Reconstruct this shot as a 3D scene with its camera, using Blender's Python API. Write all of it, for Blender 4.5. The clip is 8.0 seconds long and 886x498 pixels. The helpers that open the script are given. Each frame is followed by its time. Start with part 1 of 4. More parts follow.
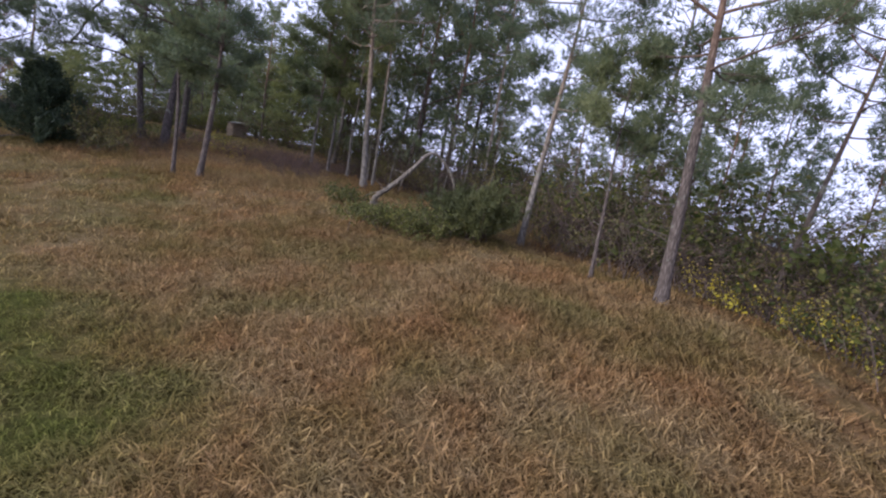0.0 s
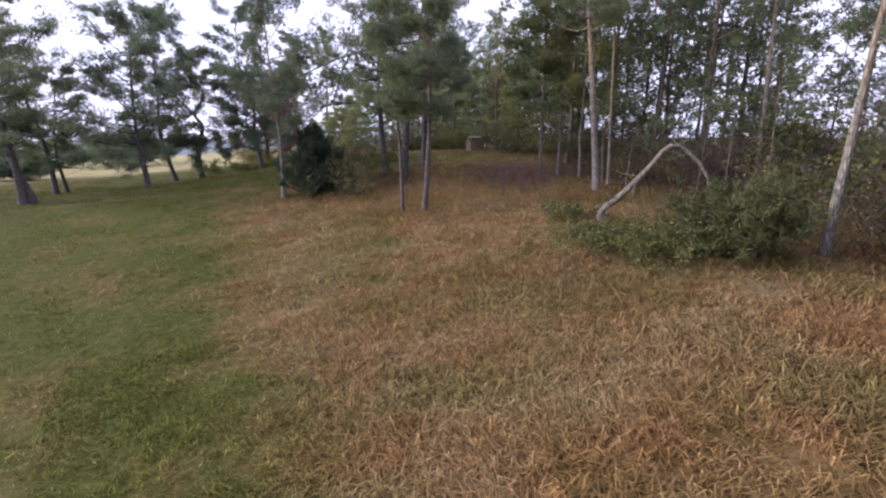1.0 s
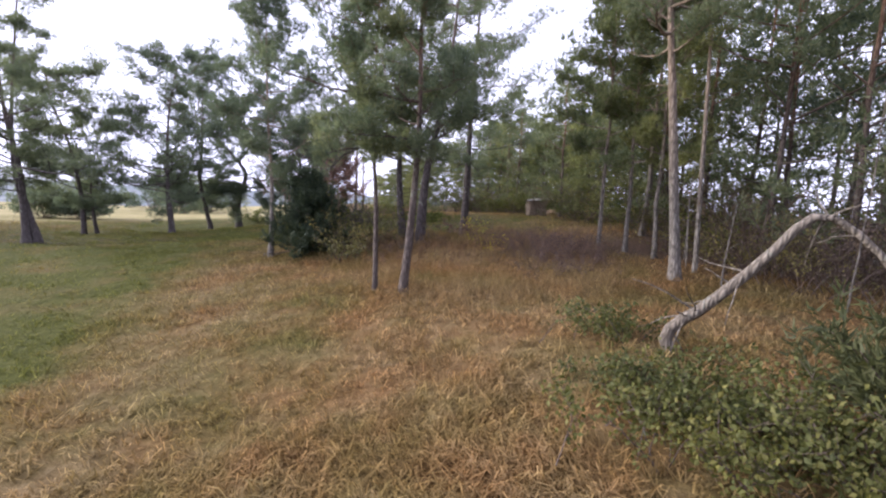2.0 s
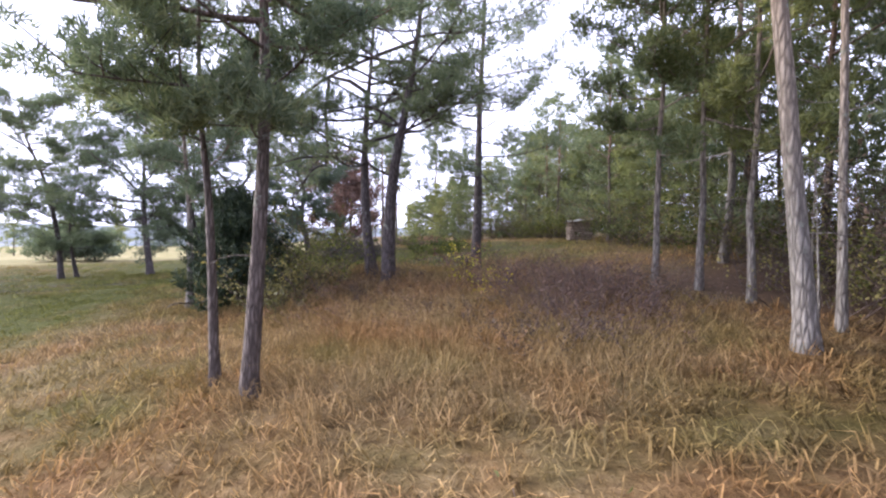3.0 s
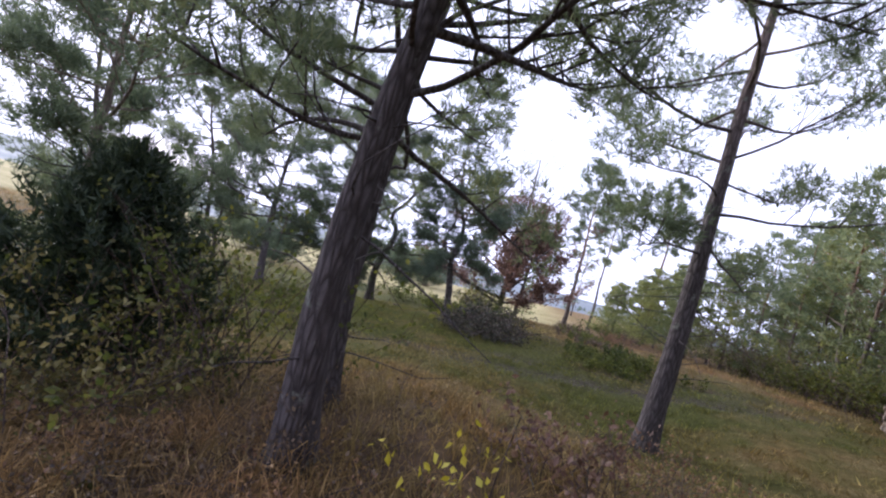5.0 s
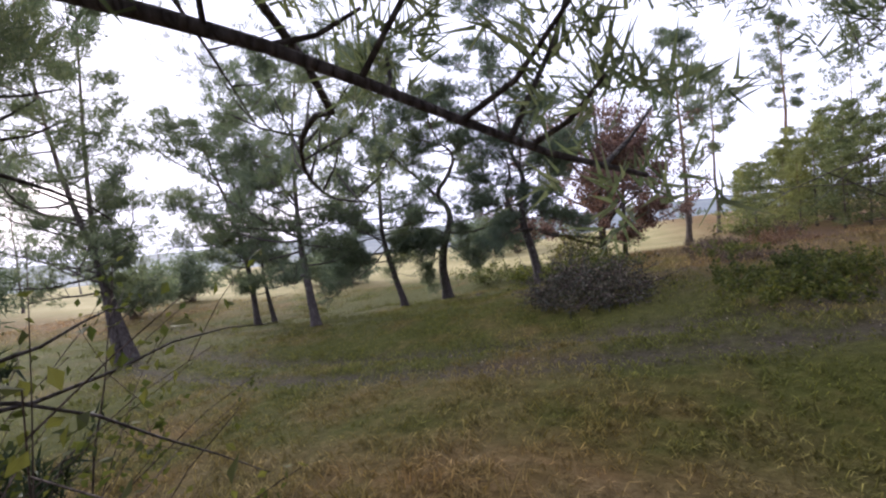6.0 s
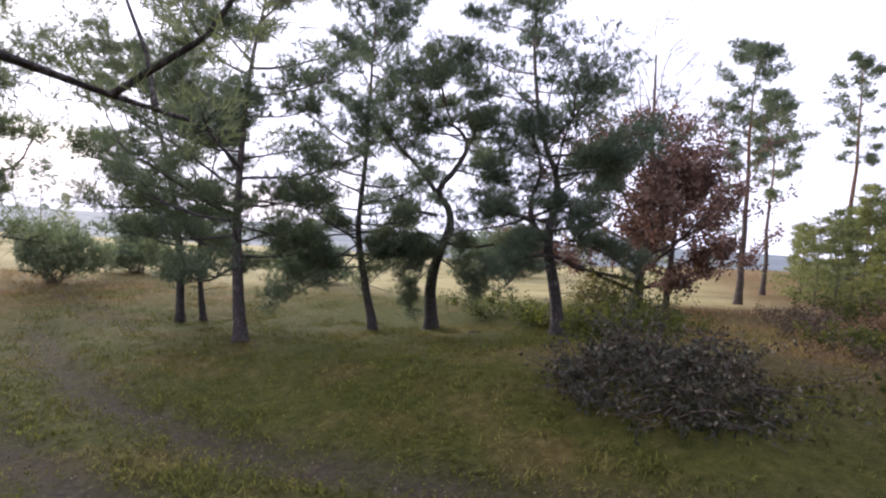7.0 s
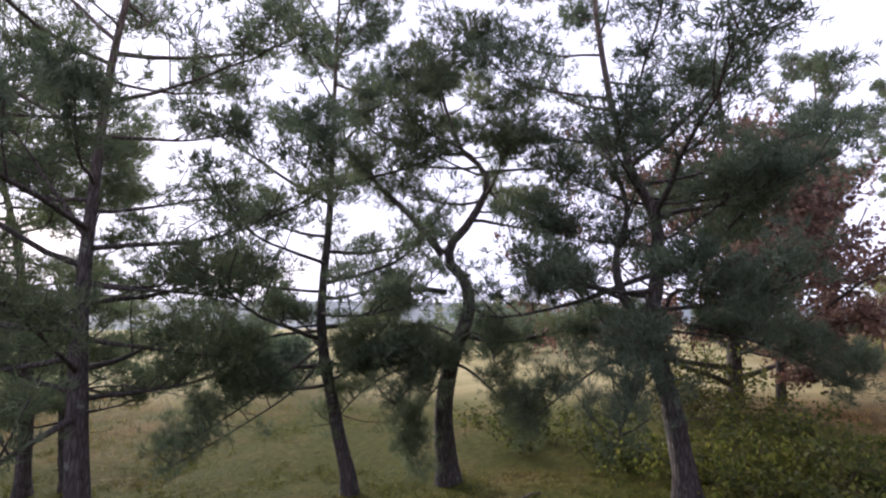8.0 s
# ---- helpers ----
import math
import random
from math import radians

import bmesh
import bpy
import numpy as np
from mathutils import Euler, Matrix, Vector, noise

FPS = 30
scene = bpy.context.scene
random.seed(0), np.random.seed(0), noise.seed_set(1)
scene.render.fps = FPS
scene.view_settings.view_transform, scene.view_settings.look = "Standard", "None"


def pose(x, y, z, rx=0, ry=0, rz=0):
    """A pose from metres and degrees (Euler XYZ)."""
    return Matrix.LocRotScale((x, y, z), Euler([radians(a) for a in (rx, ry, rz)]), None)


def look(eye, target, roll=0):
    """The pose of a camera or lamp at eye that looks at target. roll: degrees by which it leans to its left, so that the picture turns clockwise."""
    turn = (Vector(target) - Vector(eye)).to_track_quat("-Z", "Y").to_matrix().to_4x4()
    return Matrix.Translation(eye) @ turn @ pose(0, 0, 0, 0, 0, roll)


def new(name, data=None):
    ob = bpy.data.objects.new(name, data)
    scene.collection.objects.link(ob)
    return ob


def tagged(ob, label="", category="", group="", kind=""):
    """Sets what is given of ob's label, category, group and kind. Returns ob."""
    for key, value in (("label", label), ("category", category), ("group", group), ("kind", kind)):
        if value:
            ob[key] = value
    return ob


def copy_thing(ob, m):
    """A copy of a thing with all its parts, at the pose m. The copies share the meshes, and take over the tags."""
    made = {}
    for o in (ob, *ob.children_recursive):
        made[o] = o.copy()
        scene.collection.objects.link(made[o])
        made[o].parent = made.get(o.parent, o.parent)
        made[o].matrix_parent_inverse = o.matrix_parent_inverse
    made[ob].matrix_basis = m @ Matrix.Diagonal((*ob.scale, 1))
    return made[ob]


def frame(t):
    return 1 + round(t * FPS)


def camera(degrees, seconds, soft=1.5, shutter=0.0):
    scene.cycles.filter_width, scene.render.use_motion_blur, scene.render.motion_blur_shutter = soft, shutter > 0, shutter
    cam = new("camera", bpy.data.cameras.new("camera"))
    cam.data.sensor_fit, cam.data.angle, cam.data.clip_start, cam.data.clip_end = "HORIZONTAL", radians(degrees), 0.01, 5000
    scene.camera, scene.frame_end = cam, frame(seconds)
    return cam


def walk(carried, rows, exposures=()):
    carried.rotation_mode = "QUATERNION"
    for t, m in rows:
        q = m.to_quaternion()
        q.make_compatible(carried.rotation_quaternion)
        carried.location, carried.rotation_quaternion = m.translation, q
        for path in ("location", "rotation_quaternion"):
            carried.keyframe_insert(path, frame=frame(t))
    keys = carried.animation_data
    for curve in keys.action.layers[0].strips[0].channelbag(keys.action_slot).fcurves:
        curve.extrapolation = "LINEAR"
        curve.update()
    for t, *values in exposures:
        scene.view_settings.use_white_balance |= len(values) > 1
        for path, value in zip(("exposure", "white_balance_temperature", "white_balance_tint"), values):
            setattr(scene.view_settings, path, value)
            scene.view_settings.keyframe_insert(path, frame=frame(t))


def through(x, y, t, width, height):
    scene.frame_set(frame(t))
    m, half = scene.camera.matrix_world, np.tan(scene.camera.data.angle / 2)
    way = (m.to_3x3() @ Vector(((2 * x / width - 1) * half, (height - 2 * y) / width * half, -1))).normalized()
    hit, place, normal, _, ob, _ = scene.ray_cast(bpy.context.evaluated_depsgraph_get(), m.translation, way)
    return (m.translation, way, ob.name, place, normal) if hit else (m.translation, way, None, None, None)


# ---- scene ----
cam = camera(85.0, 8.0, soft=2.2, shutter=0.0)
PATH = [
    (0, (0.068, 3.660, 3.330), (-0.823, 5.428, 3.043), 11.2),
    (0.5, (0.103, 4.139, 3.736), (-1.265, 5.541, 3.328), 4.7),
    (1, (-0.464, 5.256, 3.960), (-2.099, 6.321, 3.518), -0.0),
    (1.5, (-1.440, 7.004, 3.885), (-3.073, 8.121, 3.592), -1.8),
    (2, (-3.064, 8.908, 3.818), (-4.895, 9.687, 3.619), 3.0),
    (2.2, (-3.738, 9.591, 3.810), (-5.631, 10.208, 3.631), 7.4),
    (3.3, (-7.573, 12.706, 3.646), (-9.496, 13.255, 3.635), -2.5),
    (3.5, (-8.394, 13.027, 3.648), (-10.306, 13.603, 3.757), -2.7),
    (4, (-9.772, 13.748, 3.657), (-11.667, 14.329, 3.920), -1.6),
    (4.5, (-11.402, 14.406, 3.889), (-13.356, 14.770, 4.115), 5.1),
    (5, (-12.780, 14.796, 4.167), (-14.745, 14.428, 4.210), 16.2),
    (5.2, (-13.288, 14.923, 4.244), (-15.199, 14.333, 4.213), 13.7),
    (5.75, (-15.268, 14.96, 4.30), (-17.132, 14.24, 4.22), 1.4),
    (6.3, (-17.326, 14.528, 4.229), (-19.184, 13.796, 4.122), -9.7),
    (6.5, (-18.027, 14.233, 4.169), (-19.892, 13.511, 4.107), -5.4),
    (7, (-20.100, 13.624, 4.253), (-21.959, 12.889, 4.190), 3.8),
    (7.5, (-22.095, 12.563, 4.240), (-23.940, 11.792, 4.266), 8.7),
    (8, (-24.135, 11.391, 4.560), (-26.011, 10.736, 4.778), 0.4),
]
walk(cam, [(t, look(eye, target, roll)) for t, eye, target, roll in PATH],
     exposures=[(0.0, 0.1, 5750, 15), (0.5, 0.27, 5800, 16), (1.0, 0.45, 6050, 17), (1.5, 0.62, 6100, 16), (2.0, 0.8, 6150, 15), (3.5, 1.3, 5900, 15), (4.0, 1.22, 5950, 15), (4.5, 1.0, 5900, 15), (5.0, 0.72, 5850, 14),
                (6.5, 0.54, 6350, 13), (7.0, 0.5, 6350, 13), (7.5, 0.48, 6350, 14), (8.0, 0.44, 6350, 15)])

# ---- sky and light ----
SUN_AZ, SUN_EL = 147.0, 19.0          # degrees to the left of +y, and above the horizon
world = bpy.data.worlds.new("sky")
scene.world = world
world.use_nodes = True
wt = world.node_tree
wt.nodes.clear()
w_out = wt.nodes.new("ShaderNodeOutputWorld")
w_bg = wt.nodes.new("ShaderNodeBackground")
w_sky = wt.nodes.new("ShaderNodeTexSky")
w_sky.sky_type = "NISHITA"
w_sky.sun_disc = False
w_sky.sun_elevation = radians(SUN_EL)
w_sky.sun_rotation = radians(-SUN_AZ)
w_sky.dust_density = 3.0
w_co = wt.nodes.new("ShaderNodeTexCoord")
w_map = wt.nodes.new("ShaderNodeMapping")
w_map.inputs["Scale"].default_value = (1.0, 1.0, 2.6)
w_cl = wt.nodes.new("ShaderNodeTexNoise")
w_cl.inputs["Scale"].default_value = 2.3
w_cl.inputs["Detail"].default_value = 6.0
w_rmp = wt.nodes.new("ShaderNodeValToRGB")
w_rmp.color_ramp.elements[0].position = 0.34
w_rmp.color_ramp.elements[0].color = (0.80, 0.80, 0.80, 1)
w_rmp.color_ramp.elements[1].position = 0.52
w_rmp.color_ramp.elements[1].color = (0.97, 0.97, 0.97, 1)
w_mix = wt.nodes.new("ShaderNodeMix")
w_mix.data_type = "RGBA"
w_mix.inputs["B"].default_value = (8.7, 8.75, 11.2, 1)   # the cloud sheet
wt.links.new(w_co.outputs["Generated"], w_map.inputs["Vector"])
wt.links.new(w_map.outputs["Vector"], w_cl.inputs["Vector"])
wt.links.new(w_cl.outputs["Fac"], w_rmp.inputs["Fac"])
wt.links.new(w_rmp.outputs["Color"], w_mix.inputs["Factor"])
wt.links.new(w_sky.outputs["Color"], w_mix.inputs["A"])
wt.links.new(w_mix.outputs["Result"], w_bg.inputs["Color"])
w_bg.inputs["Strength"].default_value = 0.125
wt.links.new(w_bg.outputs["Background"], w_out.inputs["Surface"])

sun = new("sun", bpy.data.lights.new("sun", "SUN"))
sun.data.energy = 4.2
sun.data.angle = radians(30)
sun.data.color = (1.0, 0.93, 0.84)
az, el = radians(SUN_AZ), radians(SUN_EL)
sun.matrix_world = look((0, 0, 40), (40 * math.sin(az), -40 * math.cos(az), 40 - 40 * math.tan(el)))


# ---- materials ----
def material(name, rough=0.85):
    m = bpy.data.materials.new(name)
    m.use_nodes = True
    b = m.node_tree.nodes["Principled BSDF"]
    b.inputs["Roughness"].default_value = rough
    b.inputs["Specular IOR Level"].default_value = 0.25
    return m, m.node_tree, b


def ramp(nt, fac, stops):
    r = nt.nodes.new("ShaderNodeValToRGB")
    els = r.color_ramp.elements
    while len(els) < len(stops):
        els.new(0.5)
    for e, (p, c) in zip(els, stops):
        e.position, e.color = p, (*c, 1)
    nt.links.new(fac, r.inputs["Fac"])
    return r.outputs["Color"]


def noise_tex(nt, scale, detail=4.0, rough=0.6, vec=None, stretch=None):
    n = nt.nodes.new("ShaderNodeTexNoise")
    n.inputs["Scale"].default_value = scale
    n.inputs["Detail"].default_value = detail
    n.inputs["Roughness"].default_value = rough
    if vec is not None:
        if stretch:
            mp = nt.nodes.new("ShaderNodeMapping")
            mp.inputs["Scale"].default_value = stretch
            nt.links.new(vec, mp.inputs["Vector"])
            vec = mp.outputs["Vector"]
        nt.links.new(vec, n.inputs["Vector"])
    return n.outputs["Fac"]


def mix(nt, fac, a, b, mode="MIX"):
    m = nt.nodes.new("ShaderNodeMix")
    m.data_type = "RGBA"
    m.blend_type = mode
    for sock, v in ((m.inputs["Factor"], fac), (m.inputs["A"], a), (m.inputs["B"], b)):
        if isinstance(v, (int, float)):
            sock.default_value = v
        elif isinstance(v, tuple):
            sock.default_value = (*v, 1)
        else:
            nt.links.new(v, sock)
    return m.outputs["Result"]


def bump(nt, b, height, strength, dist):
    n = nt.nodes.new("ShaderNodeBump")
    n.inputs["Strength"].default_value = strength
    n.inputs["Distance"].default_value = dist
    nt.links.new(height, n.inputs["Height"])
    nt.links.new(n.outputs["Normal"], b.inputs["Normal"])


def position(nt):
    return nt.nodes.new("ShaderNodeNewGeometry").outputs["Position"]


def attribute(nt, name):
    a = nt.nodes.new("ShaderNodeAttribute")
    a.attribute_name = name
    return a.outputs["Fac"]


def bark(name, low, high, change=3.0, scale=16.0):
    """Fissured bark, grey-brown at the foot and another colour from some metres up."""
    m, nt, b = material(name, 0.9)
    co = nt.nodes.new("ShaderNodeTexCoord").outputs["Object"]
    v = nt.nodes.new("ShaderNodeTexVoronoi")
    mp = nt.nodes.new("ShaderNodeMapping")
    mp.inputs["Scale"].default_value = (1.0, 1.0, 0.2)
    nt.links.new(co, mp.inputs["Vector"])
    nt.links.new(mp.outputs["Vector"], v.inputs["Vector"])
    v.inputs["Scale"].default_value = scale
    v.feature = "DISTANCE_TO_EDGE"
    n1 = noise_tex(nt, 30.0, 5.0, 0.7, co, (1, 1, 0.3))
    sep = nt.nodes.new("ShaderNodeSeparateXYZ")
    nt.links.new(co, sep.inputs["Vector"])
    mr = nt.nodes.new("ShaderNodeMapRange")
    mr.inputs["From Min"].default_value = change - 1.2
    mr.inputs["From Max"].default_value = change + 1.6
    nt.links.new(sep.outputs["Z"], mr.inputs["Value"])
    lo = ramp(nt, n1, [(0.3, tuple(0.45 * c for c in low)), (0.7, low)])
    hi = ramp(nt, n1, [(0.3, tuple(0.6 * c for c in high)), (0.7, high)])
    col = mix(nt, mr.outputs["Result"], lo, hi)
    crack = ramp(nt, v.outputs["Distance"], [(0.0, (0.35, 0.33, 0.32)), (0.3, (1, 1, 1))])
    col = mix(nt, 0.85, col, crack, "MULTIPLY")
    lich = ramp(nt, noise_tex(nt, 5.0, 4.0, 0.7, co), [(0.60, (0, 0, 0)), (0.70, (1, 1, 1))])
    col = mix(nt, lich, col, (0.20, 0.21, 0.17))
    nt.links.new(col, b.inputs["Base Color"])
    bump(nt, b, crack, 0.8, 0.02)
    return m


def leafy(name, stops, through=0.55, tint=(1.0, 1.0, 0.72)):
    """Needles or leaves: the colour differs from piece to piece; some light comes through."""
    m, nt, b = material(name, 0.6)
    g = nt.nodes.new("ShaderNodeNewGeometry")
    oi = nt.nodes.new("ShaderNodeObjectInfo")
    col = ramp(nt, g.outputs["Random Per Island"], stops)
    tone = ramp(nt, oi.outputs["Random"], [(0.0, (0.78, 0.82, 0.85)), (1.0, (1.2, 1.14, 0.98))])
    col = mix(nt, 1.0, col, tone, "MULTIPLY")
    patch = ramp(nt, noise_tex(nt, 0.9, 3.0, 0.6, g.outputs["Position"]), [(0.3, (0.75, 0.8, 0.8)), (0.7, (1.2, 1.15, 1.0))])
    col = mix(nt, 1.0, col, patch, "MULTIPLY")
    nt.links.new(col, b.inputs["Base Color"])
    tr = nt.nodes.new("ShaderNodeBsdfTranslucent")
    nt.links.new(mix(nt, 1.0, col, tint, "MULTIPLY"), tr.inputs["Color"])
    ms = nt.nodes.new("ShaderNodeMixShader")
    ms.inputs["Fac"].default_value = through
    nt.links.new(b.outputs["BSDF"], ms.inputs[1])
    nt.links.new(tr.outputs["BSDF"], ms.inputs[2])
    nt.links.new(ms.outputs["Shader"], nt.nodes["Material Output"].inputs["Surface"])
    return m


PINE_BARK = bark("pine_bark", (0.19, 0.155, 0.135), (0.38, 0.22, 0.135), 4.0, 30.0)
DARK_BARK = bark("dark_pine_bark", (0.165, 0.142, 0.138), (0.26, 0.195, 0.165), 4.5, 24.0)
PALE_BARK = bark("pale_bark", (0.34, 0.31, 0.27), (0.40, 0.31, 0.23), 2.5, 22.0)
DEAD_WOOD = bark("dead_wood", (0.29, 0.25, 0.205), (0.34, 0.30, 0.25), 2.0, 20.0)
TWIG = bark("twig_bark", (0.22, 0.165, 0.14), (0.22, 0.165, 0.14), 2.0, 30.0)
NEEDLES = leafy("pine_needles", [(0.0, (0.115, 0.145, 0.10)), (0.5, (0.18, 0.212, 0.138)), (1.0, (0.255, 0.278, 0.185))], 0.55, (0.96, 1.0, 0.8))
NEEDLES_BLUE = leafy("blue_pine_needles", [(0.0, (0.098, 0.124, 0.092)), (0.5, (0.15, 0.182, 0.132)), (1.0, (0.215, 0.245, 0.175))], 0.5, (0.92, 1.0, 0.85))
NEEDLES_LIGHT = leafy("light_pine_needles", [(0.0, (0.135, 0.16, 0.085)), (0.5, (0.195, 0.22, 0.118)), (1.0, (0.265, 0.28, 0.155))])
JUNIPER = leafy("juniper_needles", [(0.0, (0.030, 0.046, 0.032)), (0.6, (0.055, 0.078, 0.048)), (1.0, (0.095, 0.118, 0.066))], 0.25)
GREEN_LEAF = leafy("green_leaves", [(0.0, (0.052, 0.07, 0.024)), (0.5, (0.098, 0.115, 0.038)), (1.0, (0.18, 0.182, 0.062))])
BOUGH_LEAF = leafy("dull_green_needles", [(0.0, (0.048, 0.058, 0.030)), (0.5, (0.078, 0.09, 0.044)), (1.0, (0.13, 0.135, 0.068))], 0.4)
YELLOW_LEAF = leafy("yellow_leaves", [(0.0, (0.42, 0.34, 0.03)), (0.6, (0.62, 0.52, 0.06)), (1.0, (0.70, 0.62, 0.16))], 0.4)
OAK_LEAF = leafy("brown_oak_leaves", [(0.0, (0.105, 0.072, 0.070)), (0.5, (0.165, 0.112, 0.108)), (1.0, (0.26, 0.185, 0.172))], 0.4, (1.0, 0.84, 0.82))
FRESH_LEAF = leafy("yellow_green_leaves", [(0.0, (0.06, 0.068, 0.022)), (0.5, (0.105, 0.115, 0.038)), (1.0, (0.19, 0.185, 0.07))], 0.4)
OLIVE_LEAF = leafy("olive_leaves", [(0.0, (0.10, 0.092, 0.042)), (0.5, (0.17, 0.155, 0.065)), (1.0, (0.27, 0.23, 0.09))], 0.3)
DULL_LEAF = leafy("dull_brown_leaves", [(0.0, (0.07, 0.052, 0.045)), (0.5, (0.12, 0.086, 0.07)), (1.0, (0.20, 0.15, 0.12))], 0.3)
RED_LEAF = leafy("red_brown_leaves", [(0.0, (0.10, 0.06, 0.055)), (0.5, (0.18, 0.105, 0.095)), (1.0, (0.30, 0.20, 0.17))], 0.3)
RUST_LEAF = leafy("rust_leaves", [(0.0, (0.16, 0.09, 0.065)), (0.5, (0.27, 0.155, 0.105)), (1.0, (0.42, 0.29, 0.18))], 0.3)


def turf_colour(nt, pos):
    """Dry tan grass and green grass, mixed by the attribute dry and by patches."""
    dry = attribute(nt, "dry")
    big = noise_tex(nt, 0.55, 5.0, 0.65, pos)
    fine = noise_tex(nt, 7.0, 5.0, 0.75, pos)
    green = ramp(nt, fine, [(0.25, (0.041, 0.049, 0.010)), (0.5, (0.086, 0.094, 0.020)), (0.75, (0.156, 0.15, 0.042))])
    tan = ramp(nt, fine, [(0.25, (0.115, 0.078, 0.034)), (0.5, (0.225, 0.160, 0.076)), (0.75, (0.36, 0.272, 0.148))])
    f = nt.nodes.new("ShaderNodeMath")
    f.operation = "ADD"
    nt.links.new(dry, f.inputs[0])
    sh = nt.nodes.new("ShaderNodeMath")
    sh.operation = "MULTIPLY_ADD"
    nt.links.new(big, sh.inputs[0])
    sh.inputs[1].default_value = 2.4
    sh.inputs[2].default_value = -1.2
    nt.links.new(sh.outputs[0], f.inputs[1])
    f.use_clamp = True
    red = ramp(nt, noise_tex(nt, 0.7, 4.0, 0.65, pos), [(0.40, (0, 0, 0)), (0.62, (1, 1, 1))])
    tan = mix(nt, red, tan, mix(nt, 1.0, tan, (0.98, 0.80, 0.72), "MULTIPLY"))
    return mix(nt, f.outputs[0], green, tan), fine


GROUND, _nt, _b = material("meadow_ground", 0.95)
_b.inputs["Specular IOR Level"].default_value = 0.08
_pos = position(_nt)
_c, _fine = turf_colour(_nt, _pos)
_soil = ramp(_nt, noise_tex(_nt, 14.0, 6.0, 0.7, _pos), [(0.3, (0.032, 0.025, 0.021)), (0.6, (0.075, 0.060, 0.050)), (0.8, (0.16, 0.13, 0.105))])
_c = mix(_nt, 1.0, _c, (0.7, 0.68, 0.66), "MULTIPLY")
_worn = ramp(_nt, noise_tex(_nt, 2.2, 6.0, 0.75, _pos), [(0.36, (0.45, 0.45, 0.45)), (0.54, (1, 1, 1))])
_worn = mix(_nt, 1.0, _worn, attribute(_nt, "dirt"), "MULTIPLY")
_c = mix(_nt, _worn, _c, _soil)
_litter = ramp(_nt, noise_tex(_nt, 9.0, 6.0, 0.7, _pos), [(0.3, (0.05, 0.035, 0.026)), (0.6, (0.12, 0.078, 0.052)), (0.8, (0.20, 0.13, 0.085))])
_c = mix(_nt, attribute(_nt, "litter"), _c, _litter)
_stub = ramp(_nt, noise_tex(_nt, 0.4, 6.0, 0.7, _pos), [(0.3, (0.20, 0.178, 0.075)), (0.5, (0.29, 0.25, 0.118)), (0.7, (0.38, 0.325, 0.175))])
_c = mix(_nt, attribute(_nt, "field"), _c, _stub)
# far woodland, with the blue-grey of distance haze painted into its colour
_hazy_woods = ramp(_nt, noise_tex(_nt, 0.012, 5.0, 0.6, _pos), [(0.35, (0.125, 0.15, 0.165)), (0.55, (0.165, 0.185, 0.195)), (0.7, (0.24, 0.25, 0.235))])
_c = mix(_nt, attribute(_nt, "valley_haze"), _c, _hazy_woods)
_nt.links.new(_c, _b.inputs["Base Color"])
bump(_nt, _b, _fine, 0.9, 0.08)

GRASS, _nt, _b = material("grass_blades", 0.8)
_b.inputs["Specular IOR Level"].default_value = 0.12
_pos = position(_nt)
_c, _fine = turf_colour(_nt, _pos)
_g = _nt.nodes.new("ShaderNodeNewGeometry")
_tone = ramp(_nt, _g.outputs["Random Per Island"], [(0.0, (0.75, 0.73, 0.7)), (0.6, (1.5, 1.47, 1.4)), (0.9, (2.15, 2.08, 1.92)), (1.0, (2.9, 2.78, 2.5))])
_c = mix(_nt, 1.0, _c, _tone, "MULTIPLY")
_nt.links.new(_c, _b.inputs["Base Color"])
_up = _nt.nodes.new("ShaderNodeMix")
_up.data_type = "VECTOR"
_up.inputs["Factor"].default_value = 0.7
_up.inputs["B"].default_value = (0.0, 0.0, 1.0)
_nt.links.new(_g.outputs["Normal"], _up.inputs["A"])
_nt.links.new(_up.outputs["Result"], _b.inputs["Normal"])
_tr = _nt.nodes.new("ShaderNodeBsdfTranslucent")
_nt.links.new(_c, _tr.inputs["Color"])
_ms = _nt.nodes.new("ShaderNodeMixShader")
_ms.inputs["Fac"].default_value = 0.3
_nt.links.new(_b.outputs["BSDF"], _ms.inputs[1])
_nt.links.new(_tr.outputs["BSDF"], _ms.inputs[2])
_nt.links.new(_ms.outputs["Shader"], _nt.nodes["Material Output"].inputs["Surface"])


# ---- mesh helpers ----
RNG = np.random.default_rng(7)


def mesh_of(name, verts, faces, mat, smooth=False, attrs=None):
    verts, faces = np.asarray(verts, np.float32), np.asarray(faces, np.int32)
    me = bpy.data.meshes.new(name)
    n = faces.shape[1]
    me.vertices.add(len(verts))
    me.vertices.foreach_set("co", verts.ravel())
    me.loops.add(faces.size)
    me.loops.foreach_set("vertex_index", faces.ravel())
    me.polygons.add(len(faces))
    me.polygons.foreach_set("loop_start", np.arange(0, faces.size, n, dtype=np.int32))
    me.polygons.foreach_set("loop_total", np.full(len(faces), n, np.int32))
    me.polygons.foreach_set("use_smooth", np.full(len(faces), smooth))
    for key, values in (attrs or {}).items():
        me.attributes.new(key, "FLOAT", "POINT").data.foreach_set("value", np.asarray(values, np.float32))
    me.update(calc_edges=True)
    me.materials.append(mat)
    return me


def part(name, verts, faces, mat, parent, label="", smooth=False):
    ob = new(name, mesh_of(name, verts, faces, mat, smooth))
    ob.parent = parent
    return tagged(ob, label)


